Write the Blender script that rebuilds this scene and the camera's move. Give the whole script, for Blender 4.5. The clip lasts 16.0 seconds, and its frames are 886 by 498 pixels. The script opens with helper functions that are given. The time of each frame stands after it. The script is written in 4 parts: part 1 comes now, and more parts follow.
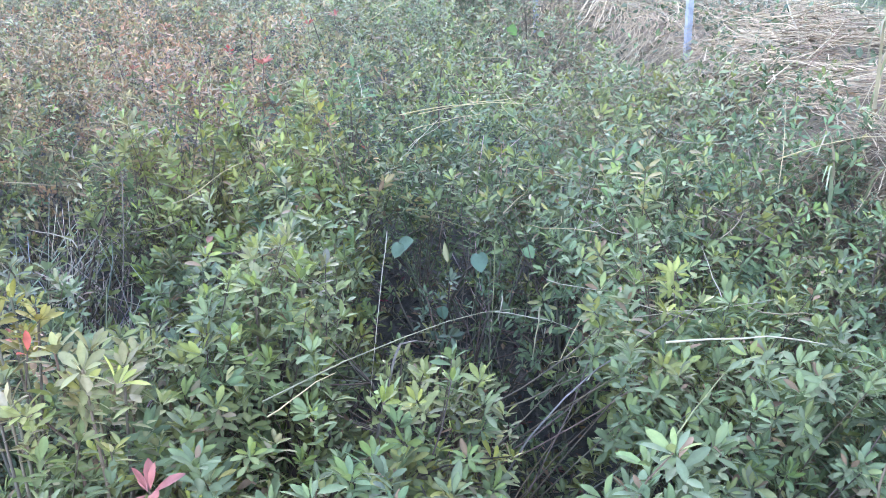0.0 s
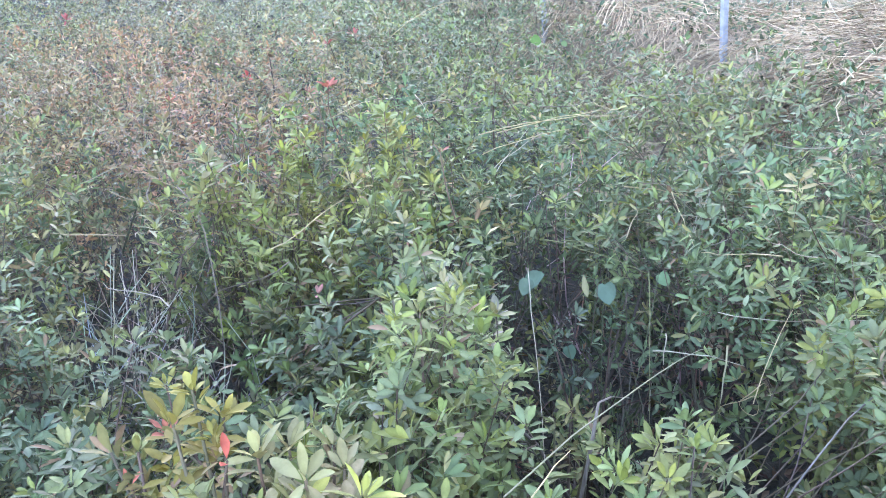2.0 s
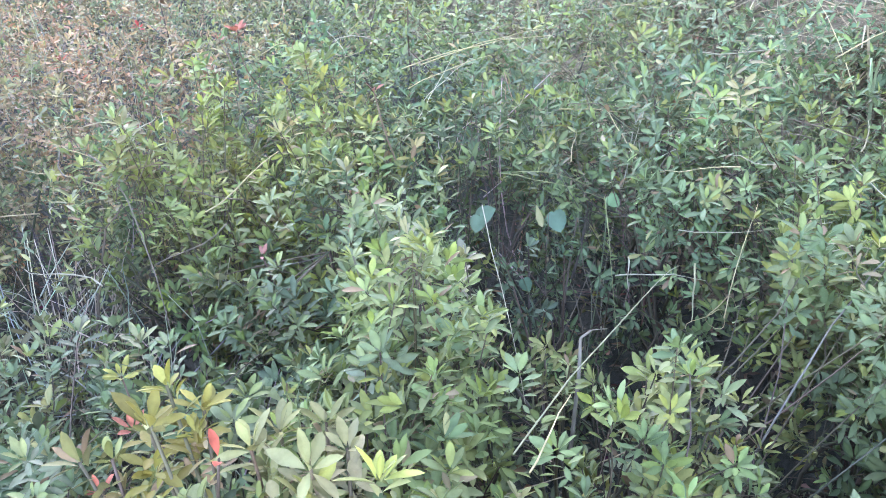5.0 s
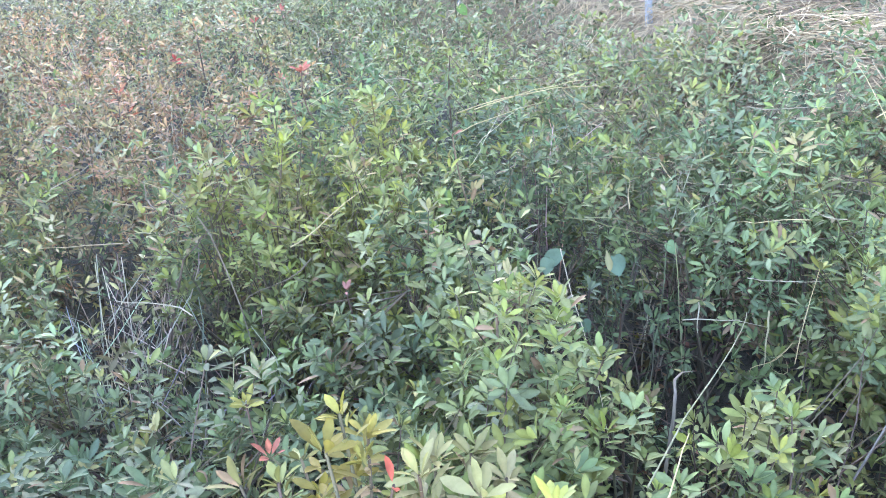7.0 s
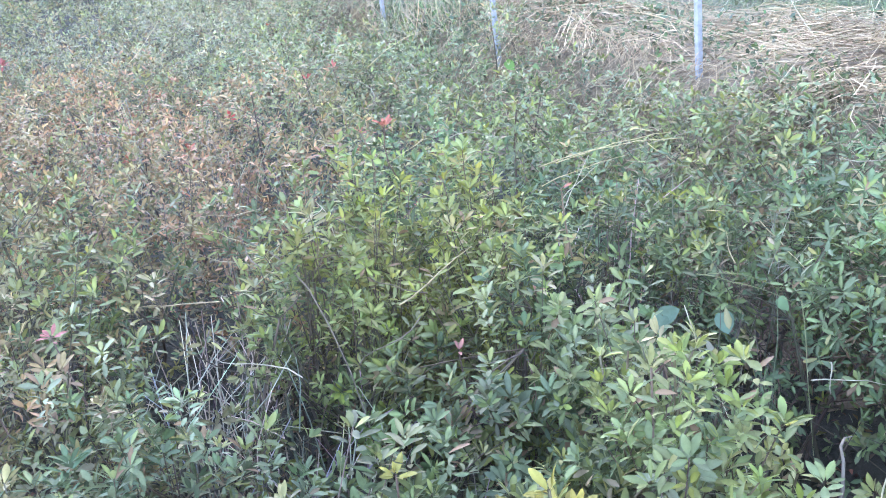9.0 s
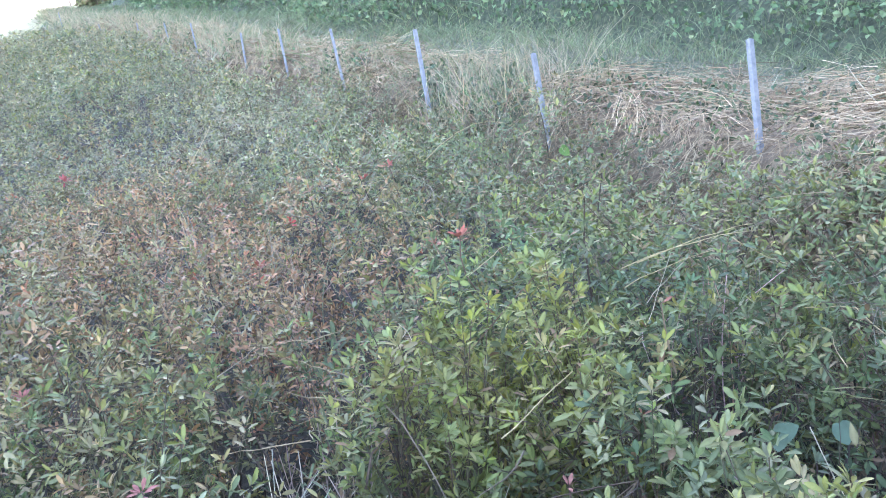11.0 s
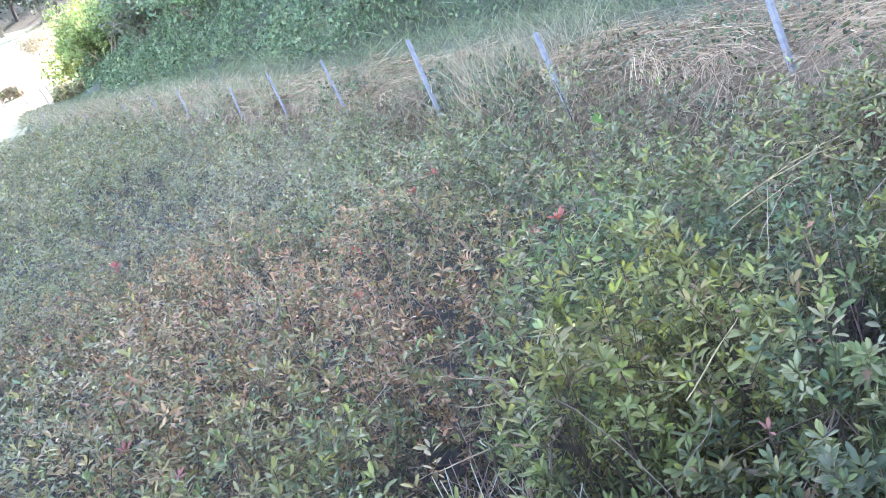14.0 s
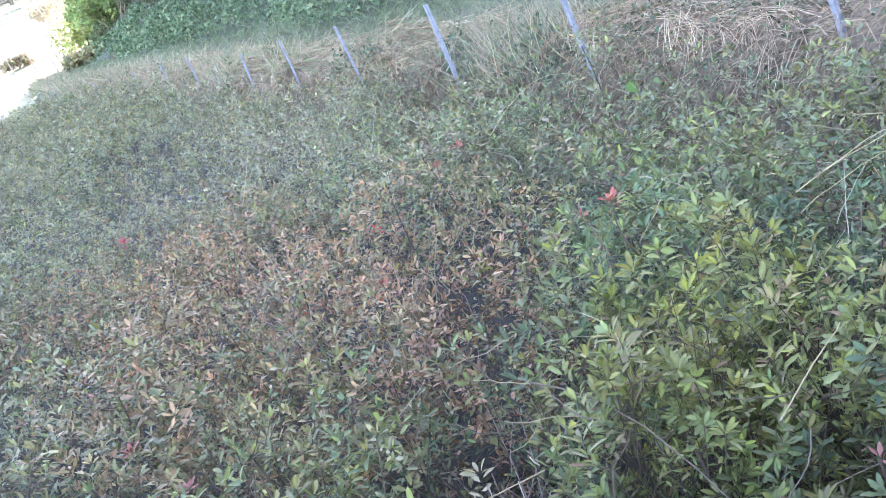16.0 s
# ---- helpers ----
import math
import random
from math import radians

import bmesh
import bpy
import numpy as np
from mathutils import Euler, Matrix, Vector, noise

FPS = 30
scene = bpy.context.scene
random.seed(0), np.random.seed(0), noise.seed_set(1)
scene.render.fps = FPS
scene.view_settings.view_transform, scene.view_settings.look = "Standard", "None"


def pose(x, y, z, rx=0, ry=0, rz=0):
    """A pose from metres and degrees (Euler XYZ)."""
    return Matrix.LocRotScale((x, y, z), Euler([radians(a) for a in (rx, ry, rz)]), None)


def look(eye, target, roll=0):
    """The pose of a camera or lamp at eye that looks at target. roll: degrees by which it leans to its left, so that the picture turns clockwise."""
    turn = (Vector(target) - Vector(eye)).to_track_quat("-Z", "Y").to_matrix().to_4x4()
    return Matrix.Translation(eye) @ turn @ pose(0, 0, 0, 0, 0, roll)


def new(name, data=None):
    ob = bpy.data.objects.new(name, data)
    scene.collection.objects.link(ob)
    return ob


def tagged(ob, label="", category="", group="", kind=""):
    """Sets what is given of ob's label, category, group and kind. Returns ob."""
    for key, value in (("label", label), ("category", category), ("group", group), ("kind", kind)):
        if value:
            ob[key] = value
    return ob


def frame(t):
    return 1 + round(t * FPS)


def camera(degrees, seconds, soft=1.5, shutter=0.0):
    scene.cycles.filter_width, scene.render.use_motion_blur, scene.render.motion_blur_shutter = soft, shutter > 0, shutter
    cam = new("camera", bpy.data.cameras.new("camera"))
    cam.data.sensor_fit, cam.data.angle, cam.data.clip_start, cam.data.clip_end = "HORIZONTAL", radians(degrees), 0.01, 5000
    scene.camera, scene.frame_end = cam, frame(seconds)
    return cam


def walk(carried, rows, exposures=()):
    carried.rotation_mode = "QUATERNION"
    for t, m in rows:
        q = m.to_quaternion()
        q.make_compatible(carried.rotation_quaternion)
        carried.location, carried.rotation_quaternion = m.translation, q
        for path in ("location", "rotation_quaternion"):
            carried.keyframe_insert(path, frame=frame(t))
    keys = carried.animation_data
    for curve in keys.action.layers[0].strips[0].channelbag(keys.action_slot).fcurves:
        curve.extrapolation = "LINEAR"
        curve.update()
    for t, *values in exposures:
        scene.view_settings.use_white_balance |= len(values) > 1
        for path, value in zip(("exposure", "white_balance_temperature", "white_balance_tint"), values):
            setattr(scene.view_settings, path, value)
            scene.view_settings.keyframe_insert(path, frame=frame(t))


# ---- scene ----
cam = camera(53.5, 16.0, 0.7)
PATH = [
    (0, (0.083, 0.07, 1.263), (-0.001, 1.969, 0.642), -1.7),
    (0.5, (0.02, 0.051, 1.254), (-0.06, 1.958, 0.657), -1.9),
    (1, (-0.037, 0.047, 1.26), (-0.083, 1.958, 0.669), -1.5),
    (1.5, (-0.113, 0.133, 1.25), (-0.143, 2.044, 0.661), -3.0),
    (2, (-0.23, 0.269, 1.254), (-0.236, 2.18, 0.663), -4.3),
    (2.5, (-0.309, 0.357, 1.27), (-0.265, 2.253, 0.634), -8.2),
    (3, (-0.275, 0.38, 1.271), (-0.1, 2.258, 0.606), -10.6),
    (3.5, (-0.279, 0.383, 1.25), (-0.099, 2.244, 0.541), -10.0),
    (4, (-0.28, 0.334, 1.258), (-0.11, 2.187, 0.525), -9.7),
    (4.2, (-0.28, 0.328, 1.254), (-0.11, 2.179, 0.517), -9.5),
    (6.3, (-0.376, 0.386, 1.274), (-0.195, 2.222, 0.5), -6.9),
    (6.5, (-0.395, 0.364, 1.29), (-0.213, 2.204, 0.528), -6.8),
    (7, (-0.461, 0.322, 1.3), (-0.228, 2.187, 0.617), -6.1),
    (7.5, (-0.504, 0.27, 1.297), (-0.218, 2.151, 0.682), -5.8),
    (8, (-0.556, 0.246, 1.298), (-0.26, 2.133, 0.706), -5.8),
    (8.5, (-0.595, 0.294, 1.299), (-0.326, 2.192, 0.728), -5.7),
    (9, (-0.625, 0.406, 1.301), (-0.396, 2.312, 0.739), -6.4),
    (9.2, (-0.636, 0.441, 1.3), (-0.425, 2.35, 0.742), -6.5),
    (11.3, (-0.688, 0.524, 1.395), (-0.535, 2.482, 1.021), -10.4),
    (11.5, (-0.691, 0.545, 1.401), (-0.543, 2.505, 1.03), -10.5),
    (12, (-0.722, 0.548, 1.416), (-0.582, 2.51, 1.055), -11.4),
    (12.5, (-0.759, 0.533, 1.441), (-0.626, 2.499, 1.095), -15.4),
    (13, (-0.784, 0.535, 1.434), (-0.647, 2.501, 1.095), -19.4),
    (13.5, (-0.823, 0.542, 1.425), (-0.688, 2.507, 1.081), -23.0),
    (14, (-0.874, 0.532, 1.422), (-0.746, 2.494, 1.053), -23.9),
    (14.5, (-0.906, 0.506, 1.432), (-0.754, 2.474, 1.113), -23.5),
    (15, (-0.903, 0.582, 1.421), (-0.747, 2.549, 1.092), -23.9),
    (15.5, (-0.9, 0.687, 1.455), (-0.765, 2.651, 1.099), -24.1),
    (16, (-0.897, 0.743, 1.435), (-0.821, 2.697, 1.013), -24.1),
]
walk(cam, [(t, look(eye, target, roll)) for t, eye, target, roll in PATH], [(0, 4.71, 6500, 26), (2.5, 4.73, 6560, 26), (3.2, 4.89, 6680, 23), (7.5, 4.86, 6720, 22), (9, 4.81, 6560, 25), (11.5, 4.36, 6480, 26), (16, 4.35, 6410, 29)])

# ---- world, sun, exposure ----
SUN_AZ, SUN_EL = radians(20), radians(20)          # azimuth from +y towards +x
world = bpy.data.worlds.new("sky")
world.use_nodes = True
scene.world = world
wn = world.node_tree.nodes
sky = wn.new("ShaderNodeTexSky")
sky.sky_type, sky.sun_disc = "NISHITA", False
sky.sun_elevation, sky.sun_rotation = SUN_EL, SUN_AZ
sky.air_density, sky.dust_density = 1.0, 1.5
wn["Background"].inputs["Strength"].default_value = 0.15
world.node_tree.links.new(sky.outputs["Color"], wn["Background"].inputs["Color"])
sun = new("sun", bpy.data.lights.new("sun", "SUN"))
sun.data.energy, sun.data.angle, sun.data.color = 3.0, radians(0.5), (1.0, 0.93, 0.82)
sun.matrix_world = look((0, 0, 0), (-math.sin(SUN_AZ) * math.cos(SUN_EL), -math.cos(SUN_AZ) * math.cos(SUN_EL), -math.sin(SUN_EL)))

# ---- the lie of the land: u runs along the fence, v away from the field ----
AX, AY, DX, DY = 1.0, 4.05, -0.358, 0.934
rng = np.random.default_rng(7)
KY = [-60, -2, 0, 1, 2, 3, 4, 5, 6, 7, 8.5, 10, 13, 17, 22, 30, 45, 60, 80, 95, 110, 130, 200, 400]
KZ = [-3.0, 0.48, 0.62, 0.71, 0.82, 0.93, 1.0, 1.09, 1.19, 1.32, 1.6, 1.83, 2.25, 2.93, 3.65, 4.8, 7.4, 11.0, 17.0, 21.8, 29.0, 40.0, 70.0, 110.0]


def uv(x, y):
    return (x - AX) * DX + (y - AY) * DY, (x - AX) * DY - (y - AY) * DX


def xy(u, v):
    return AX + u * DX + v * DY, AY + u * DY - v * DX


def canopy(x, y):
    """Height of the top of the azaleas."""
    return np.interp(y, KY, KZ) - 0.03 * np.clip(x, -15, 15)


def step(a, b, x):
    t = np.clip((x - a) / (b - a), 0, 1)
    return t * t * (3 - 2 * t)


def wave(x, y, f, s=0.0):
    """Smooth uneven numbers from about -1 to 1."""
    return (np.sin(f * x + 1.3 * s + 1.7 * np.sin(0.6 * f * y + s)) + np.sin(0.8 * f * y + 2.1 * s + 1.4 * np.sin(0.7 * f * x + 2 * s))) / 2


def ground(x, y):
    """Height of the ground."""
    x, y = np.asarray(x, float), np.asarray(y, float)
    u, v = uv(x, y)
    fx, fy = xy(u, np.minimum(v, 0.0))
    top = canopy(fx, fy)
    field = top - 0.62 + 0.03 * wave(x, y, 2.2)
    strip = top - 0.16 + 0.02 * wave(x, y, 3.0, 1)
    edge = -0.55 * step(0.6, -1.6, u)
    mound = (0.12 + 0.05 * wave(u, v, 2.6, 2) + 0.03 * wave(u, v, 7.0, 4)) * step(edge - 0.2, edge + 0.55, v) * step(1.25, 0.6, v)
    mound = mound * (0.45 + 0.55 * step(3.0, 1.7, u)) * step(26, 14, u)
    foot = 2.5 + 0.35 * wave(u, 0 * u, 0.7, 3) + 0.15 * np.maximum(u - 34, 0) ** 2
    rise = np.maximum(v - foot, 0)
    bank = 0.95 * rise - 0.12 * step(0, 1.2, rise) + 0.12 * wave(u, v, 0.9, 5) * step(0, 1.5, rise)
    bank = np.where(rise > 26, 0.95 * 26 + 0.1 * (rise - 26), bank)
    bank = bank * step(95, 50, u) * step(-75, -30, u)
    z = field + (strip - field) * step(edge - 0.24, edge + 0.14, v) + mound + bank
    return z


# ---- materials ----
def material(name):
    m = bpy.data.materials.new(name)
    m.use_nodes = True
    t = m.node_tree
    return m, t, t.nodes, t.nodes["Principled BSDF"], t.links


def ramp(nodes, stops):
    r = nodes.new("ShaderNodeValToRGB")
    while len(r.color_ramp.elements) < len(stops):
        r.color_ramp.elements.new(0.5)
    for e, (p, c) in zip(r.color_ramp.elements, stops):
        e.position, e.color = p, (*c, 1)
    return r


def noise_node(nodes, links, scale, detail=4.0, rough=0.6):
    c = nodes.new("ShaderNodeNewGeometry")
    n = nodes.new("ShaderNodeTexNoise")
    n.inputs["Scale"].default_value, n.inputs["Detail"].default_value, n.inputs["Roughness"].default_value = scale, detail, rough
    links.new(c.outputs["Position"], n.inputs["Vector"])
    return n


def tinted(name, rough, spec, through_light, grain):
    """A thin plant surface that takes its own colour from the mesh, with blotches and grain."""
    m, t, nodes, b, links = material(name)
    a = nodes.new("ShaderNodeAttribute")
    a.attribute_name = "tint"
    n1 = noise_node(nodes, links, grain, 5.0, 0.65)
    r1 = ramp(nodes, [(0.25, (0.62, 0.6, 0.55)), (0.55, (1, 1, 1)), (0.8, (1.12, 1.1, 1.04))])
    links.new(n1.outputs["Fac"], r1.inputs["Fac"])
    mix = nodes.new("ShaderNodeMix")
    mix.data_type, mix.blend_type = "RGBA", "MULTIPLY"
    mix.inputs["Factor"].default_value = 0.75
    links.new(a.outputs["Color"], mix.inputs["A"])
    links.new(r1.outputs["Color"], mix.inputs["B"])
    n2 = noise_node(nodes, links, 2.3, 3.0)
    hsv = nodes.new("ShaderNodeHueSaturation")
    mr = nodes.new("ShaderNodeMapRange")
    mr.inputs["To Min"].default_value, mr.inputs["To Max"].default_value = 0.82, 1.15
    links.new(n2.outputs["Fac"], mr.inputs["Value"])
    links.new(mr.outputs["Result"], hsv.inputs["Value"])
    links.new(mix.outputs["Result"], hsv.inputs["Color"])
    links.new(hsv.outputs["Color"], b.inputs["Base Color"])
    b.inputs["Roughness"].default_value, b.inputs["Specular IOR Level"].default_value = rough, spec
    if through_light:
        tr = nodes.new("ShaderNodeBsdfTranslucent")
        links.new(hsv.outputs["Color"], tr.inputs["Color"])
        ms = nodes.new("ShaderNodeMixShader")
        ms.inputs["Fac"].default_value = through_light
        links.new(b.outputs["BSDF"], ms.inputs[1])
        links.new(tr.outputs["BSDF"], ms.inputs[2])
        links.new(ms.outputs["Shader"], nodes["Material Output"].inputs["Surface"])
    return m


def soil(name, stops, scale, bump):
    m, t, nodes, b, links = material(name)
    n = noise_node(nodes, links, scale, 8.0, 0.7)
    r = ramp(nodes, stops)
    links.new(n.outputs["Fac"], r.inputs["Fac"])
    links.new(r.outputs["Color"], b.inputs["Base Color"])
    n2 = noise_node(nodes, links, scale * 6, 6.0, 0.7)
    bp = nodes.new("ShaderNodeBump")
    bp.inputs["Strength"].default_value, bp.inputs["Distance"].default_value = bump, 0.03
    links.new(n2.outputs["Fac"], bp.inputs["Height"])
    links.new(bp.outputs["Normal"], b.inputs["Normal"])
    b.inputs["Roughness"].default_value = 0.95
    return m


LEAF = tinted("azalea_leaf", 0.52, 0.12, 0.24, 60.0)
BROAD = tinted("broad_leaf", 0.62, 0.16, 0.28, 30.0)
BLADE = tinted("grass_blade", 0.6, 0.3, 0.25, 25.0)
STRAW = tinted("dry_straw", 0.75, 0.18, 0.1, 45.0)
BARK = tinted("twig_bark", 0.85, 0.2, 0.0, 120.0)
# Litter browns set near black: shade under the bushes is put into them
SOIL = soil("shade_darkened_litter", [(0.3, (0.006, 0.0065, 0.004)), (0.55, (0.016, 0.0155, 0.009)), (0.75, (0.042, 0.036, 0.02))], 9.0, 0.7)
THATCH = soil("straw_thatch", [(0.3, (0.06, 0.045, 0.028)), (0.55, (0.14, 0.105, 0.065)), (0.75, (0.24, 0.185, 0.11))], 22.0, 0.8)
TURF = soil("turf", [(0.32, (0.018, 0.024, 0.011)), (0.5, (0.045, 0.06, 0.03)), (0.68, (0.1, 0.11, 0.058))], 16.0, 1.0)
MEADOW = soil("sunlit_meadow", [(0.3, (0.11, 0.105, 0.045)), (0.55, (0.19, 0.175, 0.08)), (0.75, (0.26, 0.235, 0.13))], 0.9, 0.6)


def plastic():
    m, t, nodes, b, links = material("weathered_blue_grey_post")
    n = noise_node(nodes, links, 35.0, 6.0, 0.7)
    r = ramp(nodes, [(0.3, (0.085, 0.091, 0.107)), (0.55, (0.155, 0.163, 0.18)), (0.8, (0.22, 0.227, 0.242))])
    links.new(n.outputs["Fac"], r.inputs["Fac"])
    links.new(r.outputs["Color"], b.inputs["Base Color"])
    b.inputs["Roughness"].default_value = 0.55
    return m


POST = plastic()
WHITE = soil("white_paint", [(0.3, (0.6, 0.6, 0.58)), (0.6, (0.8, 0.8, 0.78)), (0.8, (0.85, 0.85, 0.83))], 8.0, 0.1)

# ---- mesh builders ----
FINE_P = np.array([(0, 0, 0), (.26, -.28, .05), (.26, 0, .01), (.26, .28, .05), (.56, -.46, .05), (.56, 0, -.005), (.56, .46, .05), (.84, -.29, .0), (.84, .29, .0), (1, 0, -.06)])
FINE_F = np.array([(0, 2, 1), (0, 3, 2), (1, 2, 5), (1, 5, 4), (2, 3, 6), (2, 6, 5), (4, 5, 7), (5, 9, 7), (5, 8, 9), (5, 6, 8)])
MID_P = np.array([(0, 0, 0), (.4, -.41, .05), (.8, -.34, .02), (1, 0, -.06), (.8, .34, .02), (.4, .41, .05), (.55, 0, -.015)])
MID_F = np.array([(0, 6, 1), (1, 6, 2), (2, 6, 3), (6, 4, 3), (6, 5, 4), (0, 5, 6)])
BLUNT_P = np.array([(0, 0, 0), (.5, -.45, .08), (.95, -.18, -.03), (.95, .18, -.03), (.5, .45, .08)])
BLUNT_F = np.array([(0, 4, 1), (1, 4, 3), (1, 3, 2)])
PLAIN_P = np.array([(0, 0, 0), (.6, -.5, .12), (1, 0, -.06), (.6, .5, .12)])
PLAIN_F = np.array([(0, 2, 1), (0, 3, 2)])
# a round, heart-shaped leaf
HEART_P = np.array([(.5, 0, -.03), (.10, 0, 0), (.02, -.14, .04), (.06, -.34, .06), (.24, -.48, .07), (.46, -.48, .05), (.68, -.38, .03), (.86, -.2, .0), (1, 0, -.05),
                    (.86, .2, .0), (.68, .38, .03), (.46, .48, .05), (.24, .48, .07), (.06, .34, .06), (.02, .14, .04)])
HEART_F = np.array([(0, k, k + 1) for k in range(1, 14)] + [(0, 14, 1)])


def unit(a):
    return a / np.maximum(np.linalg.norm(a, axis=-1, keepdims=True), 1e-9)


def mesh_of(name, verts, tris, tint, mat):
    me = bpy.data.meshes.new(name)
    me.vertices.add(len(verts))
    me.vertices.foreach_set("co", np.asarray(verts, np.float32).ravel())
    n = len(tris)
    me.loops.add(3 * n)
    me.loops.foreach_set("vertex_index", np.asarray(tris, np.int32).ravel())
    me.polygons.add(n)
    me.polygons.foreach_set("loop_start", np.arange(0, 3 * n, 3, dtype=np.int32))
    col = me.attributes.new("tint", "FLOAT_COLOR", "POINT")
    rgba = np.ones((len(verts), 4), np.float32)
    rgba[:, :3] = tint
    col.data.foreach_set("color", rgba.ravel())
    me.polygons.foreach_set("use_smooth", np.ones(n, bool))
    me.materials.append(mat)
    me.update(calc_edges=True)
    return me


def blades(P, D, N, L, W, C, kind=(PLAIN_P, PLAIN_F)):
    """Leaves: base P, way D, upper side N, length, width, colour. Vertices, triangles and colours."""
    shape, faces = kind
    D = unit(D)
    B = unit(np.cross(N, D))
    N = np.cross(D, B)
    k = len(shape)
    V = P[:, None] + D[:, None] * (shape[None, :, 0:1] * L[:, None, None]) + B[:, None] * (shape[None, :, 1:2] * W[:, None, None]) + N[:, None] * (shape[None, :, 2:3] * L[:, None, None])
    F = faces[None] + (np.arange(len(P)) * k)[:, None, None]
    rib = 1.07 - 0.36 * np.abs(shape[:, 1])                # paler midrib, darker margin
    tone = (C[:, None] * rib[None, :, None]).reshape(-1, 3)
    return V.reshape(-1, 3), F.reshape(-1, 3), tone


def ribbons(pts, width, C, side=None):
    """Flat bent strips through points (n, k, 3), tapering to the end."""
    n, k, _ = pts.shape
    way = unit(pts[:, -1] - pts[:, 0])
    if side is None:
        side = rng.normal(size=(n, 3))
    s = unit(np.cross(way, side))
    taper = np.linspace(1, 0.25, k)
    off = s[:, None] * (width[:, None, None] * taper[None, :, None] / 2)
    V = np.stack([pts - off, pts + off], axis=2).reshape(n, 2 * k, 3)
    f = []
    for i in range(k - 1):
        a = 2 * i
        f += [(a, a + 1, a + 3), (a, a + 3, a + 2)]
    F = np.array(f)[None] + (np.arange(n) * 2 * k)[:, None, None]
    return V.reshape(-1, 3), F.reshape(-1, 3), np.repeat(C, 2 * k, axis=0)


def tubes(pts, r0, r1, C, sides=4):
    """Round stems through points (n, k, 3) with radius r0 at the foot and r1 at the tip."""
    n, k, _ = pts.shape
    way = unit(pts[:, -1] - pts[:, 0])
    a = unit(np.cross(way, np.array([0.31, 0.82, 0.17])))
    b = np.cross(way, a)
    ang = np.arange(sides) * 2 * math.pi / sides
    ring = a[:, None] * np.cos(ang)[None, :, None] + b[:, None] * np.sin(ang)[None, :, None]
    rad = r0[:, None] + (r1 - r0)[:, None] * np.linspace(0, 1, k)[None]
    V = pts[:, :, None] + ring[:, None] * rad[:, :, None, None]
    f = []
    for i in range(k - 1):
        for j in range(sides):
            p, q = i * sides + j, i * sides + (j + 1) % sides
            f += [(p, q, q + sides), (p, q + sides, p + sides)]
    F = np.array(f)[None] + (np.arange(n) * k * sides)[:, None, None]
    return V.reshape(-1, 3), F.reshape(-1, 3), np.repeat(C, k * sides, axis=0)


def joined(groups):
    V, F, C, n = [], [], [], 0
    for v, f, c in groups:
        V.append(v), F.append(f + n), C.append(c)
        n += len(v)
    return np.concatenate(V), np.concatenate(F), np.concatenate(C)


def part(name, geo, mat, parent=None, label=""):
    """One mesh object under a thing or a part."""
    ob = new(name, mesh_of(name, *geo, mat))
    if parent:
        ob.parent = parent
    return tagged(ob, label)


def curve_pts(a, b, sag, k=4, sway=0.0):
    """Points from a to b (n, 3) with a bow of sag upward and random sway."""
    s = np.linspace(0, 1, k)[None, :, None]
    p = a[:, None] * (1 - s) + b[:, None] * s
    bow = 4 * s * (1 - s)
    p[:, :, 2] += (bow * np.asarray(sag).reshape(-1, 1, 1))[:, :, 0]
    if sway:
        p += bow * rng.normal(size=(len(a), 1, 3)) * sway
    return p


def shade(base, n, spread=0.18):
    """n colours round one base colour."""
    c = np.array(base)[None] * (1 + spread * rng.normal(size=(n, 1)))
    return np.clip(c * (1 + 0.4 * spread * rng.normal(size=(n, 3))), 0.004, 0.9)


# ---- ground ----
def axis_steps():
    near = np.arange(-8, 8.01, 0.18)
    out, s = [], 0.2
    p = 8.0
    while p < 900:
        s *= 1.12
        p += s
        out.append(p)
    out = np.array(out)
    return np.concatenate([-out[::-1], near, out])


gx, gy = axis_steps(), axis_steps() + 5
GX, GY = np.meshgrid(gx, gy)
GZ = ground(GX, GY)
nx, ny = len(gx), len(gy)
i = np.arange(nx * ny).reshape(ny, nx)
quads = np.stack([i[:-1, :-1], i[:-1, 1:], i[1:, 1:], i[1:, :-1]], -1).reshape(-1, 4)
tri = np.concatenate([quads[:, [0, 1, 2]], quads[:, [0, 2, 3]]])
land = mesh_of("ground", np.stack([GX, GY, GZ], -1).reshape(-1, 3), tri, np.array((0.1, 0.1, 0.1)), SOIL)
for m in (THATCH, TURF, MEADOW):
    land.materials.append(m)
mid = np.stack([GX, GY], -1).reshape(-1, 2)[tri].mean(1)
mu, mv = uv(mid[:, 0], mid[:, 1])
verge = 1.2 + 0.2 * wave(mu, 0 * mu, 1.7, 2) + 0.15 * wave(mid[:, 0], mid[:, 1], 6.0, 3)
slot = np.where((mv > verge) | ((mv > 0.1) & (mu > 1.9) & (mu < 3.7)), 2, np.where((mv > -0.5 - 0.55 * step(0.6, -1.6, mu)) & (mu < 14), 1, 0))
slot = np.where(((mu > 38) | ((mid[:, 0] < -8.3 - 0.1 * (mid[:, 1] - 22)) & (mid[:, 1] > 18))) & (mv < 3.5 + 0.15 * np.maximum(mu - 34, 0) ** 2), 3, slot)
slot = np.where(mid[:, 1] > 97, 2, slot)
slot = np.where((mu <= 33) & (mu > 14) & (mv > -0.3) & (mv <= verge), 2, slot)
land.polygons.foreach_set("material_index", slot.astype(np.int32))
land.polygons.foreach_set("use_smooth", np.ones(len(tri), bool))
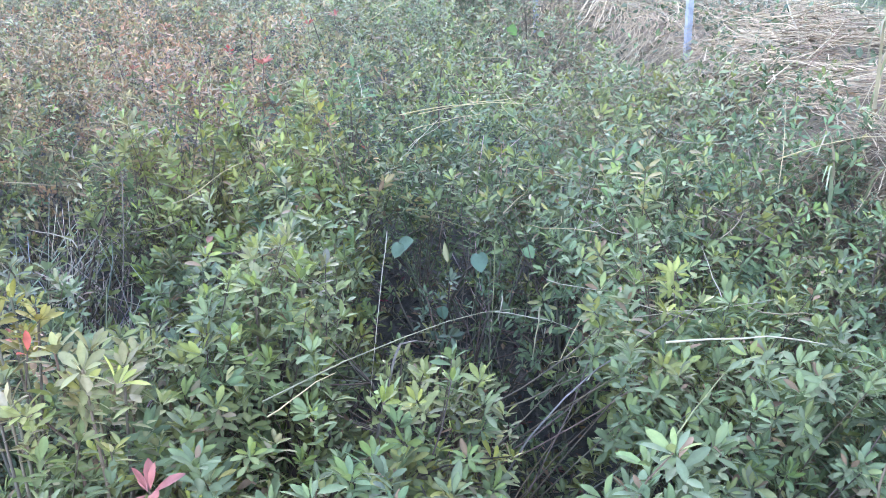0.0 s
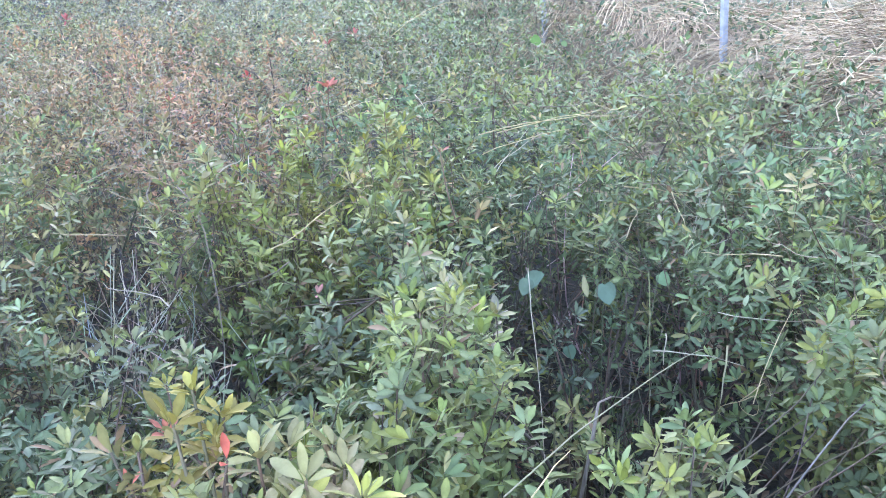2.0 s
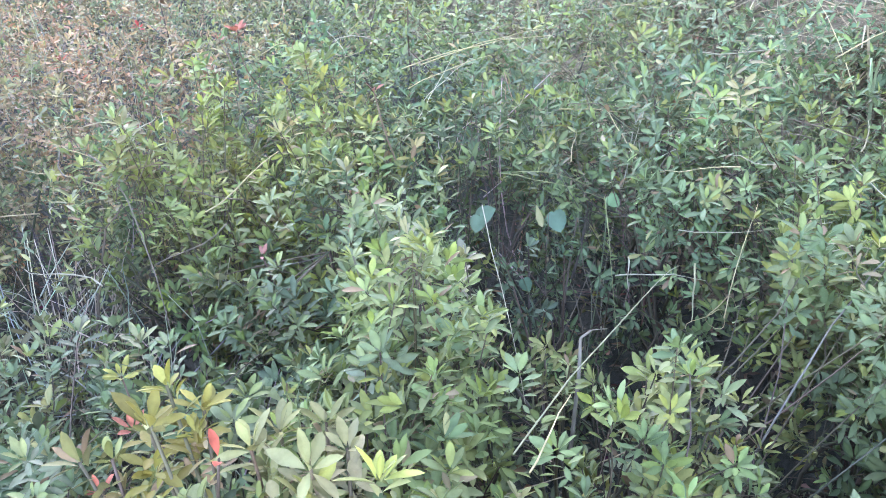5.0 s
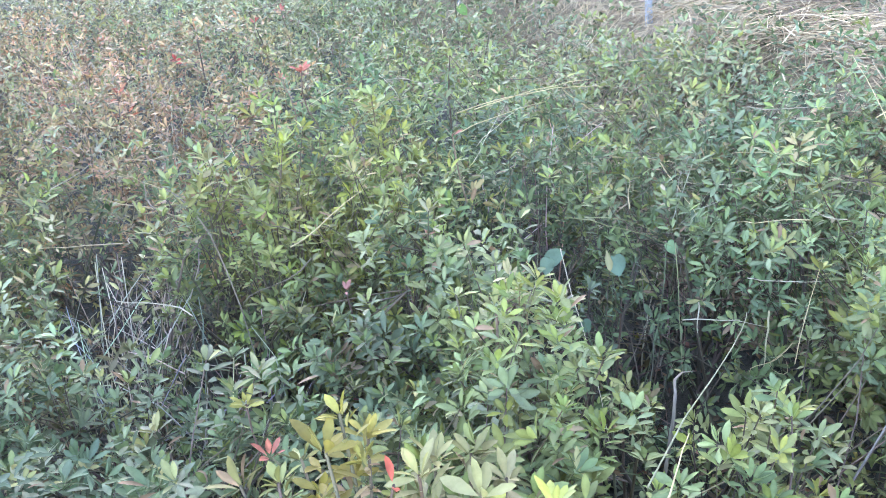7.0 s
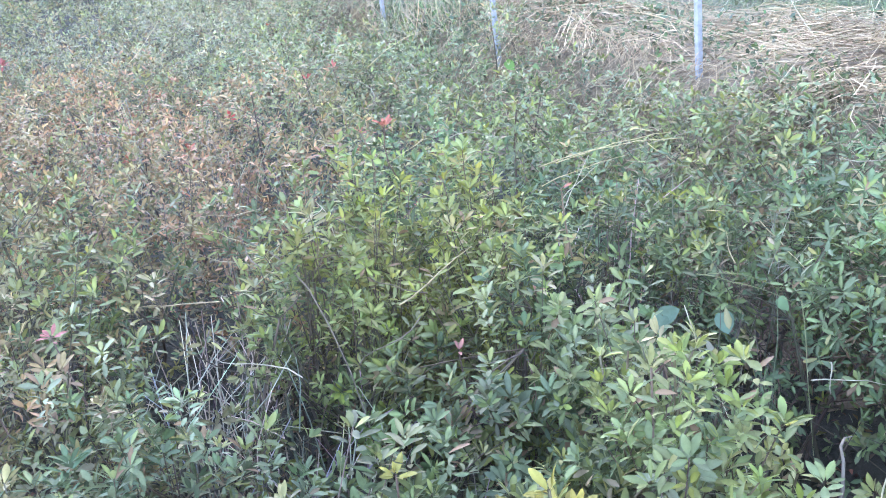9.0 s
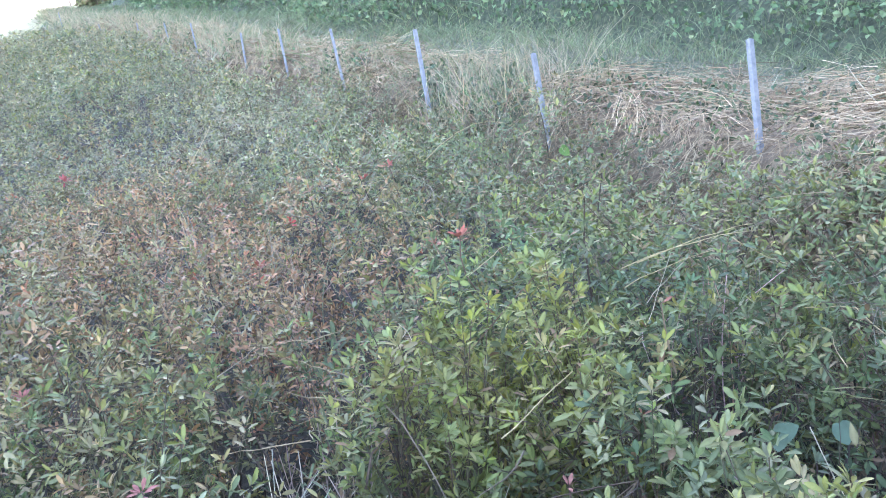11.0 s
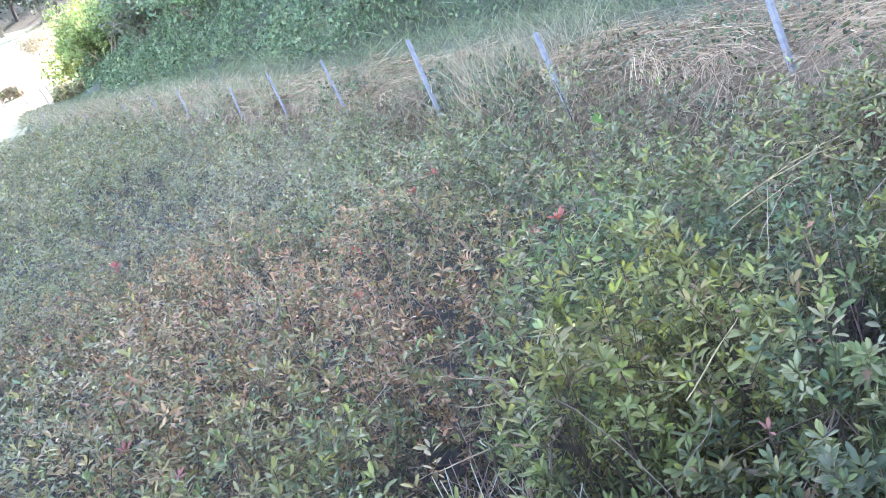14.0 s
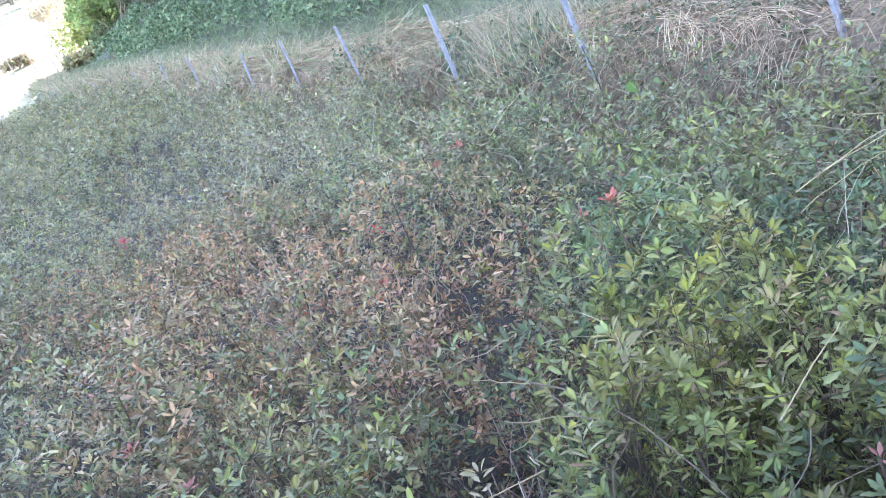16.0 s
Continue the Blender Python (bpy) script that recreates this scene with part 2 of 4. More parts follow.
tagged(new("ground", land), "leaf-litter soil darkened for bush shade, rising to a grassy bank", "ground", kind="structure")

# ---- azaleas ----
GREEN, YELLOW, DARK, BRONZE, HAZY_OLIVE, RED = (0.105, 0.138, 0.068), (0.16, 0.168, 0.057), (0.077, 0.106, 0.059), (0.26, 0.149, 0.09), (0.217, 0.217, 0.145), (0.3, 0.1, 0.06)
TAWNY = (0.26, 0.2, 0.11)
# patches of colour in the field: x, y, reach, strength
BRONZE_PATCHES = [
    (-1.4, 4.4, 0.7, 0.75), (-1.07, 3.5, 0.42, 0.6), (-0.75, 3.2, 0.2, 0.6), (-0.86, 2.76, 0.2, 1.0), (-0.9, 2.98, 0.24, 0.6), (-1.7, 2.6, 0.3, 0.2), (-1.9, 4.5, 0.5, 0.6),
    (-0.66, 3.85, 0.35, 0.7), (-2.7, 5.6, 0.7, 0.45), (-1.2, 1.75, 0.25, 0.35), (-1.3, 2.9, 0.3, 0.25), (-1.15, 2.5, 0.25, 0.3), (-1.8, 3.3, 0.4, 0.4), (-1.5, 1.9, 0.3, 0.2),
]
YELLOW_PATCHES = [
    (-0.70, 2.0, 0.28, 0.42), (-0.5, 2.05, 0.36, 0.45), (-0.35, 2.0, 0.25, 0.25), (-0.45, 1.78, 0.22, 0.3), (-0.25, 1.36, 0.20, 0.2), (-0.42, 1.08, 0.2, 0.4), (0.02, 1.2, 0.16, 0.4), (-0.4, 0.9, 0.13, 0.9),
    (-0.28, 1.12, 0.16, 0.5), (0.5, 0.92, 0.1, 0.6), (-0.2, 2.0, 0.2, 0.3), (0.36, 1.48, 0.22, 0.25), (0.2, 3.7, 0.4, 0.4), (0.55, 3.1, 0.3, 0.4), (0.75, 2.0, 0.3, 0.35),
    (-0.1, 3.3, 0.3, 0.3), (-1.16, 2.1, 0.16, 0.5), (-0.5, 2.42, 0.22, 0.55), (-0.64, 2.24, 0.18, 0.45), (-0.36, 2.3, 0.18, 0.3), (-1.3, 2.3, 0.14, 0.3), (0.1, 2.2, 0.2, 0.3), (0.3, 2.45, 0.2, 0.3),
]
DARK_PATCHES = [
    (0.25, 2.75, 0.5, 0.35), (0.6, 2.4, 0.4, 0.3), (0.05, 2.05, 0.2, 0.25), (-0.37, 1.72, 0.2, 0.5), (-0.9, 1.4, 0.35, 0.5), (-0.8, 1.2, 0.35, 0.6), (-1.1, 2.25, 0.25, 0.4),
    (-0.6, 1.5, 0.2, 0.4), (-0.2, 4.3, 0.5, 0.3), (-0.2, 0.9, 0.15, 0.5), (0.22, 0.97, 0.18, 0.4), (-0.84, 2.26, 0.19, 0.75), (-0.56, 1.3, 0.17, 0.5),
]
PATCHES = [(x, y, reach, BRONZE, strength) for x, y, reach, strength in BRONZE_PATCHES] + [(x, y, reach, YELLOW, strength) for x, y, reach, strength in YELLOW_PATCHES] + [(x, y, reach, DARK, strength) for x, y, reach, strength in DARK_PATCHES]
# gaps in the canopy: x, y, half-widths, depth
MAIN_GAP = [
    (-0.10, 1.98, 0.15, 0.2, 0.75), (0.03, 1.71, 0.18, 0.22, 0.8), (0.12, 1.47, 0.18, 0.19, 0.8), (0.15, 1.06, 0.18, 0.14, 0.7), (0.10, 0.96, 0.13, 0.10, 0.6), (0.20, 1.25, 0.09, 0.10, 0.6), (0.0, 1.84, 0.15, 0.14, 0.75), (0.19, 1.57, 0.11, 0.12, 0.28), (-0.06, 1.56, 0.11, 0.2, 0.65), (-0.06, 1.30, 0.10, 0.13, 0.55),
]
SMALL_GAPS = [
    (-0.94, 2.03, 0.115, 0.17, 0.75), (-0.93, 2.2, 0.10, 0.12, 0.42), (-0.72, 1.8, 0.08, 0.12, 0.36), (-0.50, 1.40, 0.09, 0.08, 0.3), (-0.46, 1.80, 0.06, 0.08, 0.3),
    (0.88, 2.15, 0.14, 0.10, 0.3), (-0.62, 1.20, 0.07, 0.07, 0.25), (-1.45, 3.95, 0.12, 0.14, 0.3), (-0.25, 2.62, 0.07, 0.08, 0.25), (0.35, 2.3, 0.08, 0.08, 0.25),
    (-1.1, 2.55, 0.07, 0.08, 0.25), (0.98, 2.24, 0.13, 0.08, 0.35),
]
chance = np.random.default_rng(33)
# small dark openings here and there between the bushes of the open field
FIELD_GAPS = [(chance.uniform(-1.2 - 0.38 * gy, 0.3), gy, chance.uniform(0.04, 0.09) + 0.008 * gy, chance.uniform(0.05, 0.10) + 0.012 * gy, chance.uniform(0.2, 0.4)) for gy in 2.35 + 4.4 * chance.uniform(size=45) ** 1.4]
GAPS = MAIN_GAP + SMALL_GAPS + FIELD_GAPS


# bare hollows under the leaf cover, behind the open gaps: x, y, half-widths, cover
HOLLOWS = [(-0.95, 2.26, 0.13, 0.2, 0.12), (-0.06, 2.14, 0.14, 0.2, 0.17)]
# taller and lower spots: x, y, reach, height
RELIEF = [
    (-0.43, 0.95, 0.16, 0.13), (0.27, 0.82, 0.10, 0.07), (-0.30, 1.22, 0.12, 0.06), (-0.22, 1.37, 0.13, 0.09), (-0.34, 1.57, 0.12, 0.06), (-0.34, 1.84, 0.10, 0.07),
    (-0.68, 1.92, 0.18, 0.08), (-0.53, 2.0, 0.10, 0.08), (-0.50, 2.42, 0.25, 0.12), (-0.68, 2.18, 0.22, 0.05), (0.31, 1.44, 0.14, 0.08), (0.34, 1.79, 0.15, 0.04), (0.01, 1.15, 0.15, 0.03),
    (-0.6, 1.57, 0.11, -0.07), (-0.83, 1.68, 0.11, -0.07), (-0.72, 1.47, 0.12, -0.07), (-0.92, 2.05, 0.15, -0.07), (0.1, 2.1, 0.2, -0.05), (0.0, 3.5, 0.4, -0.06), (0.1, 1.2, 0.12, -0.06), (-0.66, 1.3, 0.16, -0.04),
]


def crown(x, y):
    """Height of the leaf canopy with its taller and lower bushes."""
    z = canopy(x, y)
    for px, py, reach, dz in RELIEF:
        z = z + dz * np.exp(-((x - px) ** 2 + (y - py) ** 2) / reach ** 2)
    return z - 0.04 * step(-1.0, -0.05, uv(x, y)[1]) * step(-1.5, 0.0, uv(x, y)[0])


def field_colour(x, y, mixed=False):
    """Leaf colour at a place of the field, paled with distance for haze; mixed: shoot by shoot, as patches blend
    unevenly.
    """
    x, y = np.atleast_1d(np.asarray(x, float)), np.atleast_1d(np.asarray(y, float))
    # Haze put into the colour: far leaves blend to a lighter, greyer olive
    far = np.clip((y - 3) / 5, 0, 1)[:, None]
    base = np.array(GREEN) * (1 - far) + np.array(HAZY_OLIVE) * far
    w = wave(x, y, 2.4, 9) + (0.35 * rng.normal(size=len(x)) if mixed else 0)
    base = base + (np.where((w > 0)[:, None], np.array(HAZY_OLIVE), np.array(DARK)) - base) * np.clip(np.abs(w) * 0.55, 0, 0.8)[:, None]
    for px, py, reach, colour, strength in PATCHES:
        k = strength * np.exp(-((x - px) ** 2 + (y - py) ** 2) / reach ** 2)
        if mixed:
            k = np.clip(0.98 * k + 0.85 * rng.normal(size=len(x)) * np.sqrt(k * (1 - k) + 0.02), 0, 1) * (k > 0.04)
        base = base + (np.array(colour) - base) * k[:, None]
    if mixed:
        pick = rng.uniform(size=len(x)) + 0.12 * wave(x, y, 7.0, 6)
        some = 0.01 + 0.05 * np.clip((y - 1.8) / 0.8, 0, 1) + 0.05 * far[:, 0]
        for low, colour in ((0.0, TAWNY), (1.0, YELLOW), (2.0, DARK)):
            hit = (pick > low * some) & (pick <= (low + 1) * some)
            base = np.where(hit[:, None], base * 0.3 + np.array(colour) * 0.7, base)
    return base


def leaf_size(x, y):
    """Length of a full leaf: broad on the green bushes by the fence, small on the bronze ones of the open field."""
    near = 0.025 + 0.004 * float(step(-1.15, -0.55, x))
    return near + (0.028 - near) * float(step(2.2, 3.4, y))


def in_gap(x, y, z):
    hit = np.zeros(len(x), bool)
    top = canopy(x, y)
    for px, py, rx, ry, depth in GAPS:
        q = ((x - px) / rx) ** 2 + ((y - py) ** 2) / ry ** 2
        hit |= (q < 1) & (z > top - depth * np.sqrt(np.clip(1.15 - q, 0, 1)))
    for px, py, rx, ry, cover in HOLLOWS:
        hit |= (((x - px) / rx) ** 2 + ((y - py) / ry) ** 2 < 1) & (z < top - cover)
    return hit


def shoots(cx, cy, r, top, foot, count, clear=1.0):
    """Tips and ways of a bush's leafy shoots."""
    rho = r * np.sqrt(rng.uniform(0, 1.15, count))
    phi = rng.uniform(0, 2 * math.pi, count)
    x, y = cx + rho * np.cos(phi), cy + rho * np.sin(phi)
    layer = rng.choice([0, 1, 2], count, p=[0.43, 0.29, 0.28])
    h = top - foot
    z = top + crown(x, y) - crown(cx, cy) - (0.56 if cy > 2.5 else 0.40) * h * (rho / r) ** 2.2 + 0.035 * rng.normal(size=count) - layer * rng.uniform(0.045, 0.14, count) - (layer == 2) * rng.uniform(0, 0.1, count)
    lean = 0.85 * (rho / r) ** 1.3 + 0.25 * layer
    way = np.stack([np.cos(phi) * np.sin(lean), np.sin(phi) * np.sin(lean), np.cos(lean)], -1) + 0.26 * rng.normal(size=(count, 3))
    inside = in_gap(x, y, z) & (clear == 1.0)
    low = inside & (rng.uniform(size=count) < np.where(x > -0.3, 0.24, 0.05))
    z = np.where(low, foot + h * rng.uniform(0.05, 0.36, count), z)
    keep = ~inside | low
    return np.stack([x, y, z], -1)[keep], unit(way)[keep]


def whorls(tips, ways, colour, size, fine):
    """Leaves in whorls at the tips of shoots and a few along them."""
    n, K = len(tips), (8, 11, 17, 7)[fine]
    ref = unit(np.cross(ways, np.array([0.2, 0.37, 0.9]) + 0.3 * rng.normal(size=(n, 3))))
    oth = np.cross(ways, ref)
    k = np.arange(K)[None]
    ang = k * 2.39996 + rng.uniform(0, 6.28, (n, 1)) + 0.4 * rng.normal(size=(n, K))
    age = k / (K - 1) + 0 * ang                           # 0 young and upright, 1 old and spreading
    pitch = 0.62 + 0.95 * age ** 0.75 + 0.25 * rng.normal(size=(n, K))
    out = ref[:, None] * np.cos(ang)[..., None] + oth[:, None] * np.sin(ang)[..., None]
    D = out * np.sin(pitch)[..., None] + ways[:, None] * np.cos(pitch)[..., None]
    N = ways[:, None] * np.sin(pitch)[..., None] - out * np.cos(pitch)[..., None] + 0.3 * rng.normal(size=(n, K, 3))
    back = np.where(age < 0.5, 0.014 * age, 0.015 + 0.15 * (age - 0.48)) * (size / 0.05)
    P = tips[:, None] - ways[:, None] * back[..., None] + out * 0.003
    scale = size * rng.uniform(0.78, 1.15, (n, 1))
    L = scale * (0.58 + 0.5 * np.sin(np.pi * np.clip(age * 0.75 + 0.18, 0, 1))) * rng.uniform(0.7, 1.12, (n, K))
    W = L * rng.uniform(0.33, 0.43, (n, K))
    colour = np.broadcast_to(colour, (n, 3))
    per_shoot = colour * (1 + 0.10 * rng.normal(size=(n, 1))) * (1 + 0.045 * rng.normal(size=(n, 3)))
    # Stronger leaf-to-leaf tone far off: sheen and shadow speckle put into the colour
    C = per_shoot[:, None] * (1.03 - 0.2 * age[..., None]) * (1 + (0.22, 0.14, 0.09, 0.22)[fine] * rng.normal(size=(n, K, 1)))
    warm = colour[:, :1] / colour[:, 1:2]
    lush = (warm > 0.775) & (warm < 0.98)                  # yellow-green bushes carry bright young tips
    fresh = (rng.uniform(size=(n, 1)) < np.where(lush, np.clip(6 * (warm - 0.70), 0.2, 0.6), 0.12)) & (age < 0.28)
    tip = np.where(lush[..., None], np.array([1.17, 1.13, 0.78]), np.array([1.14, 1.13, 0.92]))
    C = C * np.where(fresh[..., None], tip, np.where(age[..., None] < 0.3, np.array([1.05, 1.06, 0.94]), 1.0))
    odd = rng.uniform(size=(n, K))
    aged = (age > 0.55) & (rng.uniform(size=(n, 1)) < 0.07) & (odd > 0.35)
    C = np.where(aged[..., None], C * 0.45 + 0.55 * np.array((0.2, 0.125, 0.085)), C)      # bronze older leaves
    C = np.where((odd < 0.012)[..., None], np.array((0.21, 0.195, 0.085)), C)      # yellowing leaves
    C = np.where(((odd > 0.985))[..., None], np.array((0.15, 0.10, 0.06)), C)    # brown leaves
    redness = np.where(colour[:, 0] > colour[:, 1] * 1.15, 0.006, 0.0)[:, None]
    C = np.where((rng.uniform(size=(n, 1)) < redness)[..., None] & (age[..., None] < 0.7), np.array(RED) * rng.uniform(0.5, 1.1, (n, K, 1)), C)
    flat = lambda a: a.reshape(-1, 3)
    return blades(flat(P), flat(D), flat(N), L.ravel(), W.ravel(), np.clip(flat(C), 0.006, 0.8), ((BLUNT_P, BLUNT_F), (MID_P, MID_F), (FINE_P, FINE_F), (PLAIN_P, PLAIN_F))[fine])


def branches(cx, cy, foot, tips, limbs, twigs, thick):
    """The limbs of a bush, each with the twigs that it bears."""
    base = np.array([cx, cy, foot])
    pick = tips[rng.permutation(len(tips))]
    a = base + rng.normal(size=(limbs, 3)) * (0.06, 0.06, 0.0) - (0, 0, 0.05)
    ends = pick[rng.integers(0, len(pick), limbs)]
    b = a + (ends - a) * rng.uniform(0.75, 0.97, (limbs, 1))
    limb_pts = curve_pts(a, b, 0.03, 5, 0.035)
    m = min(twigs, len(pick))
    e = pick[:m]
    owner = np.argmin(((e[:, None] - b[None]) ** 2).sum(-1), axis=1)
    for k in range(limbs):
        # Bark browns lowered so that shade inside the bushes sits in the colour
        groups = [tubes(limb_pts[k:k + 1], np.full(1, thick), np.full(1, thick * 0.4), shade((0.062, 0.05, 0.036), 1), 5)]
        mine = e[owner == k]
        if len(mine):
            at = rng.integers(2, 5, len(mine))
            groups.append(tubes(curve_pts(limb_pts[k][at], mine, -0.01, 4, 0.015), np.full(len(mine), thick * 0.28), np.full(len(mine), thick * 0.18), shade((0.076, 0.06, 0.042), len(mine)), 3))
        yield joined(groups), b[k]


def azalea(cx, cy, r, top, detail, clear=1.0):
    """One azalea bush: stems and foliage."""
    foot = float(ground(cx, cy))
    colour = field_colour(cx, cy)[0]
    bronze = colour[0] > colour[1] * 1.1
    density = {3: 980, 2: 650, 1: 400, 0: 110}[detail] * (1.25 if bronze else 1.0)
    count = max(12, int(density * 3.6 * r * r))
    size = leaf_size(cx, cy) * {3: 1.0, 2: 1.04, 1: 1.22, 0: 1.7}[detail] * (0.85 if bronze else 1.0)
    count = max(12, int(count * ({3: 0.029, 2: 0.030, 1: 0.033, 0: 0.054}[detail] / size) ** 0.8))
    tips, ways = shoots(cx, cy, r, top, foot, count, clear)
    if len(tips) < 5:
        return
    own = 1 + np.array([0.05, 0.02, 0.03]) * rng.normal(size=3).clip(-1.5, 1.5) + 0.06 * rng.normal()
    bush = new("azalea_bush")
    bush.location = (cx, cy, foot)
    off = np.array([cx, cy, foot])
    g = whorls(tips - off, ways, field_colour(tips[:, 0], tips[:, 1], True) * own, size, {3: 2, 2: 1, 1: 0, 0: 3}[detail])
    made = list(branches(cx, cy, foot, tips, {3: 7, 2: 5, 1: 2, 0: 1}[detail], {3: 80, 2: 40, 1: 8, 0: 3}[detail], 0.0055))
    limbs = [part("branch", (b[0] - off, b[1], b[2]), BARK, bush, "thin grey-brown woody branch") for b, end in made]
    if detail == 3 and clear != 0.0 and math.hypot(cx + 0.3, cy - 0.35) < 1.2 and cy > 0.75:
        k, per, tri = len(tips), len(g[0]) // len(tips), len(g[1]) // len(tips)
        single = min(k, 240)
        nearest = np.argmin(((tips[:, None] - np.array([end for b, end in made])[None]) ** 2).sum(-1), axis=1)
        for w in range(single):
            part("leaf_whorl", (g[0][w * per:(w + 1) * per], g[1][w * tri:(w + 1) * tri] - w * per, g[2][w * per:(w + 1) * per]), LEAF, limbs[nearest[w]])
        if k > single:
            rest = part("foliage", (g[0][single * per:], g[1][single * tri:] - single * per, g[2][single * per:]), LEAF, bush)
            tagged(rest, kind="stuff")
    else:
        tagged(part("foliage", g, LEAF, bush), kind="stuff")
    red, green = colour[0], colour[1]
    if red > green * 1.12:
        words = "bronze-red autumn azalea bush in a planted field"
    elif red > green * 0.72:
        words = "yellow-green azalea bush with whorled leaves in a planted field"
    elif green < 0.135:
        words = "dark blue-green azalea bush with whorled leaves in a field"
    else:
        words = "mid-green azalea bush with whorled leaves in a planted field"
    tagged(bush, words, "bush", "azaleas of the field")


def in_view(x, y):
    return x > -1.9 - 0.5 * max(y - 0.5, 0) and x < 0.75 + 0.55 * max(y, 0)


spots = []
lay = np.random.default_rng(21)
for y0, y1, gap in ((-1.2, 3.4, 0.40), (3.4, 7.0, 0.52), (7.0, 11.5, 0.74)):
    row = 0
    y = y0
    while y < y1:
        x = -12 + (row % 2) * gap / 2
        while x < 4:
            px, py = x + lay.normal() * gap * 0.16, y + lay.normal() * gap * 0.16
            u, v = uv(px, py)
            if v < -0.03 - 0.2 * float(step(0.6, -1.6, u)) and in_view(px, py):
                spots.append((px, py, gap))
            x += gap
        y += gap * 0.87
        row += 1
for px, py, r, top, clear in ((0.03, 1.18, 0.13, 0.76, 0.5), (-0.23, 1.39, 0.14, 0.86, 1.0), (0.31, 1.45, 0.17, 0.84, 1.0), (0.26, 0.83, 0.09, 0.81, 0.5), (-0.31, 1.22, 0.11, 0.82, 1.0),
                              (-0.53, 2.02, 0.13, 0.96, 1.0), (-0.5, 2.43, 0.14, 1.0, 1.0), (-0.34, 1.84, 0.12, 0.89, 1.0), (-0.33, 2.23, 0.14, 0.92, 1.0), (-0.69, 1.93, 0.14, 0.94, 1.0)):
    azalea(px, py, r, top, 3, clear)
for px, py, gap in spots:
    dist = math.hypot(px + 0.4, py - 0.4)
    detail = 3 if dist < 1.33 and py > 0.6 else 2 if dist < 2.5 and py > 0.5 else 1 if dist < 7.5 and py > 0 else 0
    top = float(crown(px, py)) + (0.065 if py > 2.4 else 0.05 if py > 1.3 else 0.02) * lay.normal() + 0.035 * float(wave(px, py, 3.1, 4)) * (py > 1.3)
    azalea(px, py, gap * lay.uniform(0.64, 0.86) * (0.93 if py > 2.4 else 1.0), top, detail)


def far_azaleas():
    """The far part of the field, past the bushes that can be told apart."""
    groups = []
    for y0, y1, gap, size, density in ((11.5, 17, 0.8, 0.062, 100), (17, 25, 1.1, 0.09, 50), (25, 39, 1.6, 0.14, 24)):
        for y in np.arange(y0, y1, gap * 0.85):
            for x in np.arange(-17, 2, gap):
                px, py = x + rng.normal() * gap * 0.2, y + rng.normal() * gap * 0.2
                u, v = uv(px, py)
                if v > -0.35 or px < -8.3 - 0.1 * (py - 22) or px < -2.2 - 0.5 * py or px > 0:
                    continue
                r = gap * rng.uniform(0.66, 0.86)
                top = float(canopy(px, py)) + 0.06 * rng.normal()
                tips, ways = shoots(px, py, r, top, top - 0.5, int(density * 3.6 * r * r))
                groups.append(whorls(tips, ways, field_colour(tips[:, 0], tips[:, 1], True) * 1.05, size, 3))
    tagged(part("azalea_field", joined(groups), LEAF), "far azaleas of the planted field, greyed for haze", "bushes", kind="stuff")


far_azaleas()


def outer_azaleas():
    """The field beside and behind the walk."""
    n = 21000
    x, y = rng.uniform(-12, 4.5, n), rng.uniform(-7, 11, n)
    u, v = uv(x, y)
    seen = (x > -1.75 - 0.5 * np.maximum(y - 0.5, 0)) & (x < 0.9 + 0.55 * np.maximum(y, 0)) & (y > -1.2)
    keep = (v < -0.35 - 0.3 * step(0.6, -1.6, u)) & ~seen & ((x > -8) | (y < 12))
    x, y = x[keep], y[keep]
    m = len(x)
    z = canopy(x, y) + 0.08 * wave(x, y, 6.2, 1) + 0.06 * rng.normal(size=m) - 0.06
    P = np.stack([x, y, z], -1)
    groups = []
    colour = field_colour(x, y, True) * 0.75
    for k in range(4):
        L = rng.uniform(0.1, 0.17, m)
        groups.append(blades(P + 0.07 * rng.normal(size=(m, 3)), rng.normal(size=(m, 3)) + (0, 0, 0.4), rng.normal(size=(m, 3)) + (0, 0, 1.2), L, L * 0.5, np.clip(colour * (1 + 0.15 * rng.normal(size=(m, 1))), 0.02, 0.6)))
    tagged(part("azalea_field", joined(groups), LEAF), "grey-green azaleas of the planted field around", "bushes", kind="stuff")


outer_azaleas()


# ---- fence posts ----
def angle_post(height, lean_x, lean_y, x, y, z, w=0.027):
    """A stake of folded angle section with a chamfered top."""
    bm = bmesh.new()
    t = 0.004
    prof = [(0, 0), (w, 0), (w, t), (t, t), (t, w * 0.8), (0, w * 0.8)]
    lower = [bm.verts.new((px, py, 0)) for px, py in prof]
    upper = [bm.verts.new((px, py, height - (0.006 if k in (1, 2, 4, 5) else 0))) for k, (px, py) in enumerate(prof)]
    bm.faces.new(lower[::-1])
    bm.faces.new(upper)
    for k in range(6):
        bm.faces.new((lower[k], lower[(k + 1) % 6], upper[(k + 1) % 6], upper[k]))
    bmesh.ops.bevel(bm, geom=[e for e in bm.edges if e.is_manifold], offset=0.0012, segments=1, affect="EDGES")
    me = bpy.data.meshes.new("fence_post")
    bm.to_mesh(me)
    bm.free()
    me.materials.append(POST)
    ob = new("fence_post", me)
    ob.matrix_world = pose(x, y, z, lean_y, lean_x, 24)
    return tagged(ob, "pale blue-grey angle stake standing at the straw edge", "post", "stakes along the field")


